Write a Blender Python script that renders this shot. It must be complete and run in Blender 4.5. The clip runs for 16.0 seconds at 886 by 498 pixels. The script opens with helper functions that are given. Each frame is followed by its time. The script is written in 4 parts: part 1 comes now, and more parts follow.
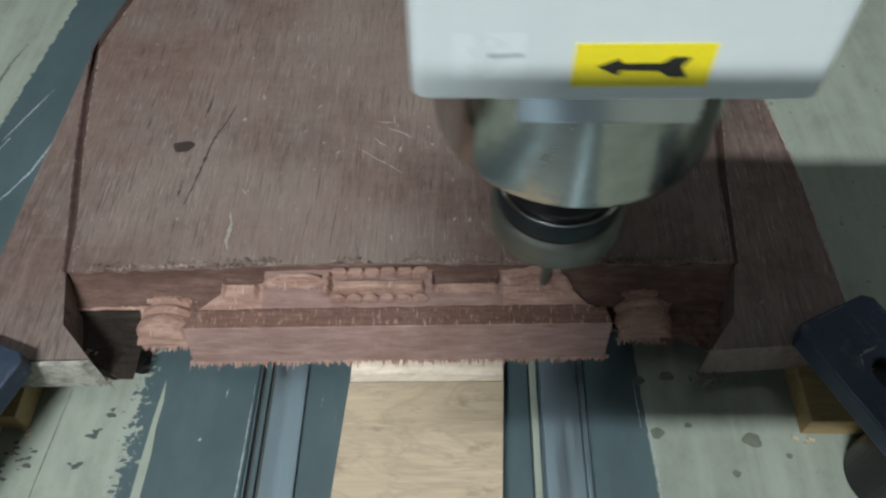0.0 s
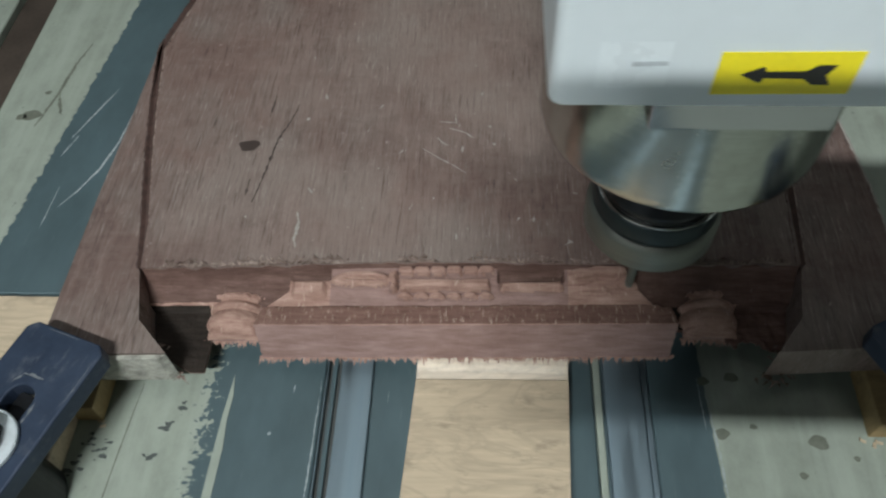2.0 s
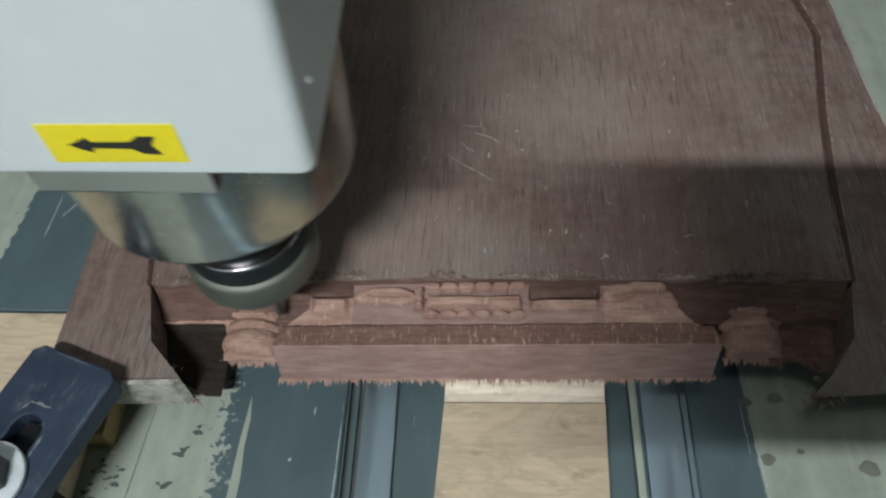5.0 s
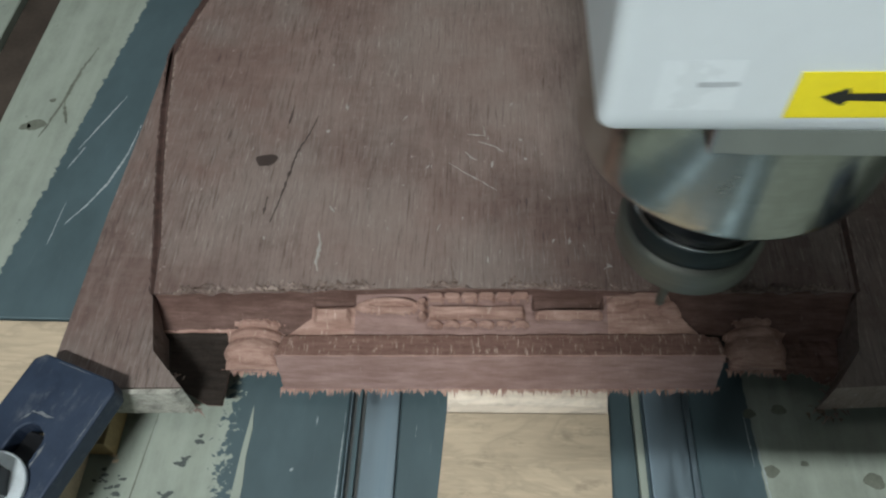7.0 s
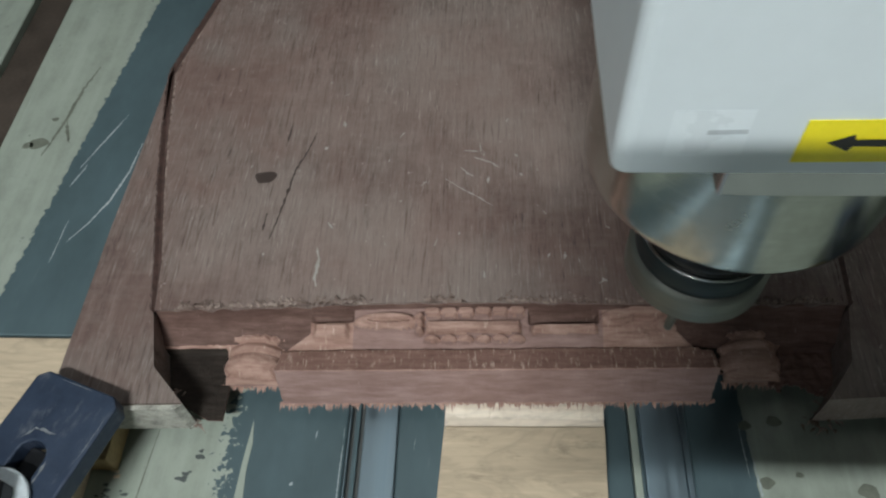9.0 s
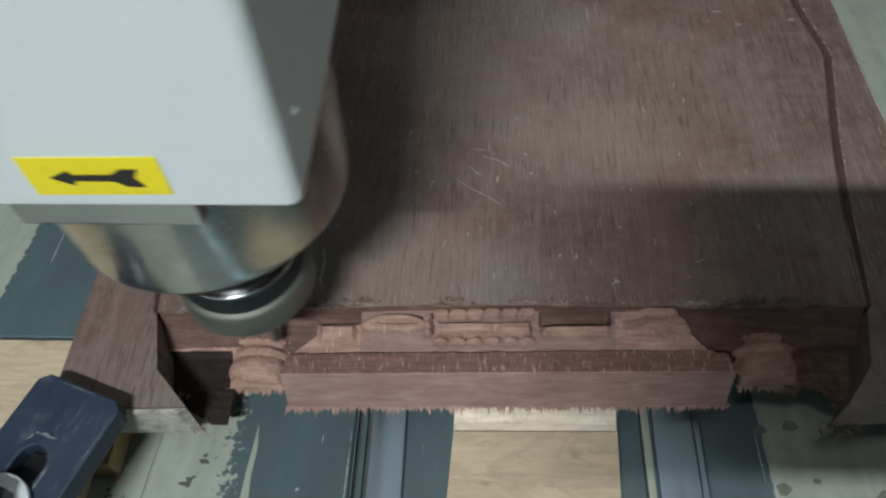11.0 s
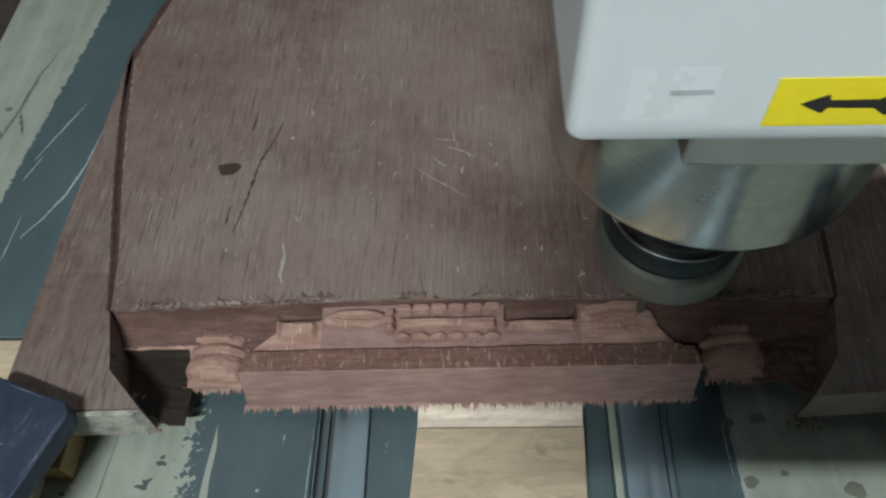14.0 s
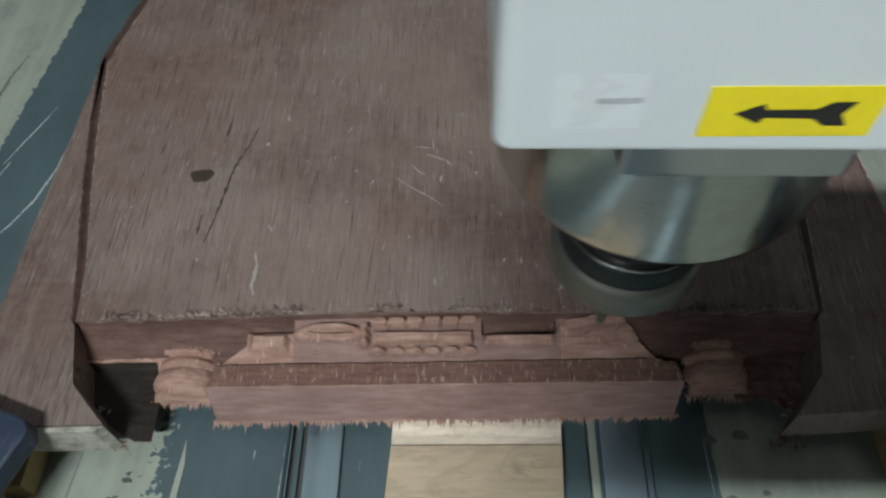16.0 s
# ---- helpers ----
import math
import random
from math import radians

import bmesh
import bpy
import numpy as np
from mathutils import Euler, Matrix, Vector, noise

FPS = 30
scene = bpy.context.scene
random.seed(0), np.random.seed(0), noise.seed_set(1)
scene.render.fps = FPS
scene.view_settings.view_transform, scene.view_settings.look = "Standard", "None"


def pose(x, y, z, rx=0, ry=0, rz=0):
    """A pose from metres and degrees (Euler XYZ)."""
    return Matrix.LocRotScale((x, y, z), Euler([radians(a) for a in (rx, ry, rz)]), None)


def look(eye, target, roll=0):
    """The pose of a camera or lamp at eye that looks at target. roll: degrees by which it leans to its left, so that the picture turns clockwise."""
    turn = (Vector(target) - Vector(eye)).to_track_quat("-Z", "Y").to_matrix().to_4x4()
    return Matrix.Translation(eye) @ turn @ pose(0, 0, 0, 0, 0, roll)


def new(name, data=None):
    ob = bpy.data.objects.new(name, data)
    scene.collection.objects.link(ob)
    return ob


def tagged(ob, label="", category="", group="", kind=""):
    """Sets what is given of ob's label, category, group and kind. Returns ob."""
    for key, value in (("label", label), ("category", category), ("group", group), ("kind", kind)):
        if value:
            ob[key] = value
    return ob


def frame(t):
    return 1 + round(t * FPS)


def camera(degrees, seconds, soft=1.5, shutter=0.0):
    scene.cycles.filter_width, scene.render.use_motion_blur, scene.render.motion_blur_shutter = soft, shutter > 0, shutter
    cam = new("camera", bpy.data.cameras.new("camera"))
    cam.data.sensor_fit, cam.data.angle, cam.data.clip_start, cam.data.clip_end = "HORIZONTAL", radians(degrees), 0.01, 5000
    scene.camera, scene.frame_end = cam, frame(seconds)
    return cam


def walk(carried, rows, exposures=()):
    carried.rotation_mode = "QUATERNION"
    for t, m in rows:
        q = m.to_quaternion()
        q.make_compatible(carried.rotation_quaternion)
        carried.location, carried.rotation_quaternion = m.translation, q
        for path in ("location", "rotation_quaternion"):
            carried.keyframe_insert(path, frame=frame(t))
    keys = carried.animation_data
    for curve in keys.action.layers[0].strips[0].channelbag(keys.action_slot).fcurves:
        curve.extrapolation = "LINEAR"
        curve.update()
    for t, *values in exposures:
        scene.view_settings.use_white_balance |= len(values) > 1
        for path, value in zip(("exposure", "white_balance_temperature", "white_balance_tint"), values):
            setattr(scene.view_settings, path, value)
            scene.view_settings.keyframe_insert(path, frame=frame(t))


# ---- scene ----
cam = camera(59.94, 16.0, soft=2.2, shutter=0.5)
# seconds, eye, then degrees of yaw, pitch and roll
PATH = [
    (0.0, 0.1955, -0.2105, 0.3592, 1.671, -54.486, -1.019),
    (0.5, 0.1918, -0.2109, 0.3619, 2.711, -54.650, -1.839),
    (1.0, 0.1888, -0.2091, 0.3626, 2.499, -54.161, -1.963),
    (1.5, 0.1874, -0.2099, 0.3643, 2.992, -54.634, -2.097),
    (2.0, 0.1749, -0.2123, 0.3637, 4.865, -54.678, -3.179),
    (2.5, 0.1694, -0.2037, 0.3652, 4.918, -55.242, -3.893),
    (3.0, 0.1708, -0.2014, 0.3608, 5.042, -55.404, -4.147),
    (3.5, 0.1635, -0.1972, 0.3609, 5.492, -55.596, -4.416),
    (4.0, 0.1617, -0.1939, 0.3582, 5.422, -55.505, -4.212),
    (6.5, 0.1556, -0.1819, 0.3546, 4.131, -56.756, -2.320),
    (7.0, 0.1586, -0.1844, 0.3564, 5.036, -55.725, -3.307),
    (7.5, 0.1597, -0.1849, 0.3544, 5.107, -56.143, -3.497),
    (8.0, 0.1624, -0.1890, 0.3587, 5.847, -55.483, -3.910),
    (8.5, 0.1623, -0.1873, 0.3616, 5.246, -54.917, -3.887),
    (11.0, 0.1583, -0.1804, 0.3557, 5.647, -54.941, -4.192),
    (11.5, 0.1585, -0.1797, 0.3518, 5.124, -55.116, -3.704),
    (12.0, 0.1611, -0.1788, 0.3536, 4.975, -55.059, -3.752),
    (12.5, 0.1608, -0.1775, 0.3504, 4.199, -55.049, -2.949),
    (13.0, 0.1597, -0.1760, 0.3489, 3.955, -55.197, -2.663),
    (13.5, 0.1622, -0.1725, 0.3482, 3.945, -55.513, -2.837),
    (14.0, 0.1662, -0.1737, 0.3492, 3.122, -55.815, -2.654),
    (14.5, 0.1716, -0.1737, 0.3504, 3.766, -56.164, -3.475),
    (15.0, 0.1725, -0.1739, 0.3474, 3.757, -56.795, -3.696),
    (15.5, 0.1735, -0.1690, 0.3451, 3.131, -56.796, -2.059),
    (16.0, 0.1731, -0.1637, 0.3440, 2.088, -55.832, -1.416),
]


def camera_pose(x, y, z, yaw, pitch, roll):
    return pose(x, y, z) @ pose(0, 0, 0, 0, 0, yaw) @ pose(0, 0, 0, 90 + pitch) @ pose(0, 0, 0, 0, 0, roll)


walk(cam, [(row[0], camera_pose(*row[1:])) for row in PATH], [(0.0, 0.12), (3.0, 0.0), (8.5, -0.03), (11.0, -0.05), (16.0, -0.14)])

# the cutter tip: seconds, place
HEAD_ROWS = [
    (0.0, 0.2378, -0.0067, 0.0440),
    (0.2, 0.2540, -0.0080, 0.0316),
    (0.3, 0.2556, -0.0087, 0.0242),
    (0.5, 0.2690, -0.0100, 0.0291),
    (0.7, 0.2834, -0.0101, 0.0348),
    (0.8, 0.2909, -0.0101, 0.0322),
    (1.0, 0.3141, -0.0102, 0.0259),
    (1.2, 0.2943, -0.0098, 0.0276),
    (1.3, 0.2891, -0.0096, 0.0327),
    (1.5, 0.2718, -0.0092, 0.0334),
    (1.7, 0.2596, -0.0085, 0.0295),
    (1.8, 0.2560, -0.0082, 0.0322),
    (2.0, 0.2469, -0.0076, 0.0440),
    (2.2, 0.2222, -0.0072, 0.0423),
    (2.3, 0.2143, -0.0070, 0.0392),
    (2.5, 0.1829, -0.0066, 0.0355),
    (2.7, 0.1652, -0.0066, 0.0436),
    (2.8, 0.1557, -0.0066, 0.0432),
    (3.0, 0.1417, -0.0066, 0.0448),
    (3.2, 0.1272, -0.0074, 0.0490),
    (3.3, 0.1124, -0.0078, 0.0550),
    (3.5, 0.0986, -0.0086, 0.0368),
    (3.7, 0.0792, -0.0089, 0.0349),
    (3.8, 0.0778, -0.0091, 0.0250),
    (4.0, 0.0635, -0.0093, 0.0279),
    (4.2, 0.0498, -0.0089, 0.0341),
    (4.5, 0.0171, -0.0100, 0.0245),
    (4.7, 0.0340, -0.0093, 0.0298),
    (4.8, 0.0442, -0.0089, 0.0373),
    (5.0, 0.0635, -0.0081, 0.0293),
    (5.2, 0.0761, -0.0071, 0.0269),
    (5.3, 0.0775, -0.0066, 0.0359),
    (5.5, 0.0961, -0.0056, 0.0378),
    (5.7, 0.1112, -0.0046, 0.0527),
    (5.8, 0.1269, -0.0041, 0.0463),
    (6.0, 0.1412, -0.0031, 0.0438),
    (6.2, 0.1613, -0.0034, 0.0425),
    (6.3, 0.1679, -0.0039, 0.0474),
    (6.5, 0.1819, -0.0034, 0.0369),
    (6.7, 0.2128, -0.0036, 0.0362),
    (6.8, 0.2192, -0.0036, 0.0397),
    (7.0, 0.2402, -0.0038, 0.0478),
    (7.2, 0.2527, -0.0056, 0.0359),
    (7.3, 0.2535, -0.0064, 0.0316),
    (7.5, 0.2678, -0.0082, 0.0356),
    (7.7, 0.2780, -0.0081, 0.0374),
    (7.8, 0.2920, -0.0080, 0.0302),
    (8.0, 0.3092, -0.0079, 0.0322),
    (8.2, 0.2868, -0.0066, 0.0378),
    (8.3, 0.2835, -0.0059, 0.0410),
    (8.5, 0.2650, -0.0046, 0.0328),
    (8.7, 0.2517, -0.0049, 0.0282),
    (9.0, 0.2469, -0.0076, 0.0440),
    (9.2, 0.2222, -0.0072, 0.0423),
    (9.3, 0.2143, -0.0070, 0.0392),
    (9.5, 0.1829, -0.0066, 0.0355),
    (9.7, 0.1652, -0.0066, 0.0436),
    (9.8, 0.1557, -0.0066, 0.0432),
    (10.0, 0.1417, -0.0066, 0.0448),
    (10.2, 0.1272, -0.0074, 0.0490),
    (10.3, 0.1124, -0.0078, 0.0550),
    (10.5, 0.0986, -0.0086, 0.0368),
    (10.7, 0.0792, -0.0089, 0.0349),
    (10.8, 0.0728, -0.0081, 0.0277),
    (11.0, 0.0587, -0.0084, 0.0315),
    (11.2, 0.0391, -0.0090, 0.0343),
    (11.3, 0.0356, -0.0094, 0.0302),
    (11.5, 0.0171, -0.0100, 0.0245),
    (11.7, 0.0340, -0.0093, 0.0298),
    (11.8, 0.0442, -0.0089, 0.0373),
    (12.0, 0.0635, -0.0081, 0.0293),
    (12.2, 0.0761, -0.0071, 0.0269),
    (12.3, 0.0775, -0.0066, 0.0359),
    (12.5, 0.0961, -0.0056, 0.0378),
    (12.7, 0.1112, -0.0046, 0.0527),
    (12.8, 0.1269, -0.0041, 0.0463),
    (13.0, 0.1412, -0.0031, 0.0438),
    (13.2, 0.1613, -0.0034, 0.0425),
    (13.3, 0.1718, -0.0036, 0.0431),
    (13.5, 0.1887, -0.0040, 0.0364),
    (13.7, 0.2150, -0.0037, 0.0403),
    (13.8, 0.2256, -0.0035, 0.0452),
    (14.0, 0.2430, -0.0032, 0.0470),
    (14.2, 0.2516, -0.0035, 0.0234),
    (14.3, 0.2585, -0.0036, 0.0220),
    (14.5, 0.2715, -0.0038, 0.0341),
    (14.7, 0.2897, -0.0056, 0.0354),
    (14.8, 0.2906, -0.0065, 0.0317),
    (15.0, 0.3094, -0.0082, 0.0311),
    (15.2, 0.2870, -0.0069, 0.0336),
    (15.3, 0.2806, -0.0062, 0.0343),
    (15.5, 0.2626, -0.0049, 0.0335),
    (15.7, 0.2532, -0.0034, 0.0281),
    (15.8, 0.2501, -0.0026, 0.0392),
    (16.0, 0.2346, -0.0011, 0.0479),
]
HEAD_Z, HEAD_L, HEAD_R = 0.1722, -0.0545, 0.0531
STICK_X, STICK_Z, STICK_H = -0.0132, 0.1776, 0.0138
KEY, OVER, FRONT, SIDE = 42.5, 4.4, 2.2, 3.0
LAMP = (-0.11, -1.26, 1.79)

# ---------- light and surroundings ----------
world = bpy.data.worlds.new("world")
scene.world = world
world.use_nodes = True
world.node_tree.nodes["Background"].inputs[0].default_value = (0.75, 0.85, 1.0, 1)
world.node_tree.nodes["Background"].inputs[1].default_value = 0.15


def area(name, place, target, sx, sy, watts, colour):
    data = bpy.data.lights.new(name, "AREA")
    data.shape, data.size, data.size_y, data.energy, data.color = "RECTANGLE", sx, sy, watts, colour
    ob = new(name, data)
    ob.matrix_world = look(place, target)
    return ob


# a tube lamp high up in front of the bench, and three added fills
tube = area("tube_light", LAMP, (0, 0, 0), 0.50, 0.03, KEY, (0.95, 1.0, 0.985))
tube.matrix_world = pose(*LAMP, 37)
# unseen overhead fill, added to lift the shaded areas
area("ceiling_fill", (0.05, 0.05, 2.84), (0.05, 0.05, 0), 0.90, 0.40, OVER, (1.0, 0.95, 0.88))
# weak bluish fill from the front left, unseen and added
area("front_fill", (-1.05, -1.57, 0.65), (-0.90, 0, 0.60), 1.06, 0.96, FRONT, (0.80, 0.93, 1.0))
# greenish fill added from the right to lighten the cover's side
area("side_fill", (2.97, -0.2, 0.95), (0, -0.2, 0.85), 1.16, 1.06, SIDE, (0.88, 1.0, 0.84))


# ---------- materials ----------
class Mat:
    """A small builder for node materials."""

    def __init__(self, name, rough=0.5, metal=0.0, spec=0.5):
        self.m = bpy.data.materials.new(name)
        self.m.use_nodes = True
        self.t = self.m.node_tree
        self.b = self.t.nodes["Principled BSDF"]
        self.b.inputs["Roughness"].default_value = rough
        self.b.inputs["Metallic"].default_value = metal
        self.b.inputs["Specular IOR Level"].default_value = spec
        self.co = self.t.nodes.new("ShaderNodeTexCoord").outputs["Object"]

    def node(self, kind, **values):
        n = self.t.nodes.new(kind)
        for k, v in values.items():
            key = k.replace("_", " ")
            sock = n.inputs.get(key)
            if hasattr(v, "is_output"):
                self.t.links.new(v, sock)
            else:
                sock.default_value = v
        return n

    def scaled(self, s):
        n = self.t.nodes.new("ShaderNodeMapping")
        self.t.links.new(self.co, n.inputs["Vector"])
        n.inputs["Scale"].default_value = s
        return n.outputs["Vector"]

    def noise(self, s, detail=4.0, rough=0.6, size=1.0):
        return self.node("ShaderNodeTexNoise", Vector=self.scaled(s), Scale=size, Detail=detail, Roughness=rough).outputs["Fac"]

    def ramp(self, fac, stops):
        n = self.t.nodes.new("ShaderNodeValToRGB")
        self.t.links.new(fac, n.inputs["Fac"])
        e = n.color_ramp.elements
        while len(e) < len(stops):
            e.new(0.5)
        for k, (p, c) in enumerate(stops):
            e[k].position = p
            e[k].color = (c, c, c, 1) if isinstance(c, (int, float)) else (*c, 1)
        return n.outputs["Color"]

    def mix(self, fac, a, b, mode="MIX"):
        n = self.t.nodes.new("ShaderNodeMix")
        n.data_type, n.blend_type = "RGBA", mode
        for k, v in ((0, fac), (6, a), (7, b)):
            if hasattr(v, "is_output"):
                self.t.links.new(v, n.inputs[k])
            else:
                n.inputs[k].default_value = v if k == 0 else (*v, 1)
        return n.outputs[2]

    def math(self, op, a, b=0.0):
        n = self.t.nodes.new("ShaderNodeMath")
        n.operation = op
        for k, v in ((0, a), (1, b)):
            if hasattr(v, "is_output"):
                self.t.links.new(v, n.inputs[k])
            else:
                n.inputs[k].default_value = v
        return n.outputs[0]

    def axes(self):
        n = self.t.nodes.new("ShaderNodeSeparateXYZ")
        self.t.links.new(self.co, n.inputs[0])
        return n.outputs

    def colour(self, c):
        if hasattr(c, "is_output"):
            self.t.links.new(c, self.b.inputs["Base Color"])
        else:
            self.b.inputs["Base Color"].default_value = (*c, 1)

    def rough(self, r):
        self.t.links.new(r, self.b.inputs["Roughness"])

    def bump(self, height, strength=0.3, distance=0.0005):
        n = self.node("ShaderNodeBump", Height=height, Strength=strength, Distance=distance)
        self.t.links.new(n.outputs["Normal"], self.b.inputs["Normal"])


def dark_wood():
    m = Mat("dark_dusty_wood", 0.55, 0.0, 0.35)
    grain = m.noise((260, 16, 40), 7, 0.7)
    fine = m.noise((820, 48, 200), 5, 0.75)
    blot = m.noise((13, 8, 10), 5, 0.62)
    cross = m.noise((60, 230, 60), 4, 0.6)
    mott = m.noise((170, 90, 60), 7, 0.78)
    base = m.ramp(grain, [(0.30, (0.098, 0.070, 0.064)), (0.5, (0.165, 0.124, 0.114)), (0.70, (0.235, 0.188, 0.175))])
    base = m.mix(m.ramp(mott, [(0.36, 0.85), (0.58, 0.0)]), base, (0.111, 0.077, 0.070))
    base = m.mix(m.ramp(blot, [(0.38, 0.0), (0.62, 0.75)]), base, (0.198, 0.142, 0.127))
    base = m.mix(m.ramp(cross, [(0.48, 0.0), (0.72, 0.30)]), base, (0.252, 0.216, 0.201))
    # grey dust, and pale scratches that run with the grain, gathered in patches
    patch = m.noise((10, 13, 5), 5, 0.65)
    base = m.mix(m.ramp(patch, [(0.45, 0.0), (0.62, 0.6)]), base, (0.235, 0.215, 0.20))
    dust = m.math("MULTIPLY", m.ramp(fine, [(0.55, 0.0), (0.66, 1.0)]), m.ramp(patch, [(0.42, 0.10), (0.60, 0.8)]))
    base = m.mix(dust, base, (0.365, 0.35, 0.332))
    dark = m.math("MULTIPLY", m.ramp(m.noise((620, 60, 100), 4, 0.65), [(0.57, 0.0), (0.68, 0.85)]), m.ramp(m.noise((17, 12, 5), 4, 0.6), [(0.44, 0.15), (0.60, 0.95)]))
    base = m.mix(dark, base, (0.055, 0.040, 0.038))
    # a broad pale patch on the middle of the board, broken up along the grain
    ax = m.axes()
    bx = m.math("DIVIDE", m.math("SUBTRACT", ax["X"], 0.175), 0.135)
    by = m.math("DIVIDE", m.math("SUBTRACT", ax["Y"], 0.150), 0.085)
    far = m.math("ADD", m.math("MULTIPLY", bx, bx), m.math("MULTIPLY", by, by))
    cx = m.math("DIVIDE", m.math("SUBTRACT", ax["X"], 0.085), 0.085)
    cy = m.math("DIVIDE", m.math("SUBTRACT", ax["Y"], 0.035), 0.060)
    far = m.math("MINIMUM", far, m.math("ADD", m.math("MULTIPLY", cx, cx), m.math("MULTIPLY", cy, cy)))
    broken = m.math("ADD", m.math("MULTIPLY", m.noise((28, 22, 5), 6, 0.7), 1.1), m.math("MULTIPLY", m.noise((420, 30, 60), 5, 0.7), 0.7))
    bloom = m.ramp(m.math("SUBTRACT", broken, m.math("MULTIPLY", far, 0.32)), [(0.45, 0.0), (0.95, 0.52)])
    base = m.mix(bloom, base, (0.315, 0.272, 0.250))
    # rubbed grain: fine dark pores and pale raised fibres over the dust
    pores = m.math("MULTIPLY", m.ramp(m.noise((760, 44, 80), 5, 0.7), [(0.53, 0.0), (0.66, 0.75)]), m.ramp(m.noise((24, 17, 5), 4, 0.6), [(0.38, 0.25), (0.60, 1.0)]))
    base = m.mix(pores, base, (0.070, 0.046, 0.041))
    fibres = m.math("MULTIPLY", m.ramp(m.noise((640, 70, 90), 4, 0.7), [(0.60, 0.0), (0.70, 0.8)]), m.ramp(m.noise((15, 20, 5), 4, 0.6), [(0.42, 0.0), (0.60, 1.0)]))
    base = m.mix(fibres, base, (0.40, 0.365, 0.34))
    specks = m.ramp(m.noise((260, 260, 50), 3, 0.6), [(0.68, 0.0), (0.75, 0.75)])
    base = m.mix(specks, base, (0.45, 0.42, 0.40))
    base = m.mix(1.0, base, (1.03, 0.955, 0.93), "MULTIPLY")
    m.colour(base)
    m.rough(m.ramp(mott, [(0.3, 0.62), (0.7, 0.42)]))
    m.bump(m.math("ADD", m.math("ADD", grain, fine), mott), 0.6, 0.0009)
    return m.m


def cut_wood(name, dark, mid, light, tick, ticks_from):
    m = Mat(name, 0.6, 0.0, 0.15)
    grain = m.noise((60, 420, 300), 5, 0.65)
    ticks = m.noise((700, 120, 60), 4, 0.7)
    blot = m.noise((55, 90, 90), 4, 0.6)
    base = m.ramp(grain, [(0.3, dark), (0.52, mid), (0.75, light)])
    base = m.mix(m.ramp(blot, [(0.35, 0.55), (0.6, 0.0)]), base, dark)
    base = m.mix(m.ramp(ticks, [(ticks_from, 0.0), (ticks_from + 0.10, 0.7)]), base, tick)
    m.colour(base)
    m.bump(m.math("ADD", m.math("ADD", grain, ticks), blot), 0.5, 0.0007)
    return m.m


def ply(name, tint):
    m = Mat(name, 0.65)
    grain = m.noise((40, 420, 120), 5, 0.6)
    wave = m.node("ShaderNodeTexNoise", Vector=m.scaled((16, 42, 30)), Scale=1.0, Detail=3.0, Roughness=0.55, Distortion=2.4).outputs["Fac"]
    base = m.ramp(grain, [(0.3, tuple(c * 0.86 for c in tint)), (0.6, tint), (0.8, tuple(min(1, c * 1.15) for c in tint))])
    base = m.mix(m.ramp(wave, [(0.42, 0.0), (0.53, 0.42), (0.60, 0.0)]), base, tuple(c * 0.6 for c in tint))
    base = m.mix(m.ramp(m.noise((38, 95, 40), 5, 0.7), [(0.56, 0.0), (0.68, 0.7)]), base, tuple(c * 0.5 for c in tint))
    m.colour(base)
    m.bump(grain, 0.25, 0.0004)
    return m.m


GREY = (0.070, 0.107, 0.121)
GREEN = (0.295, 0.335, 0.288)


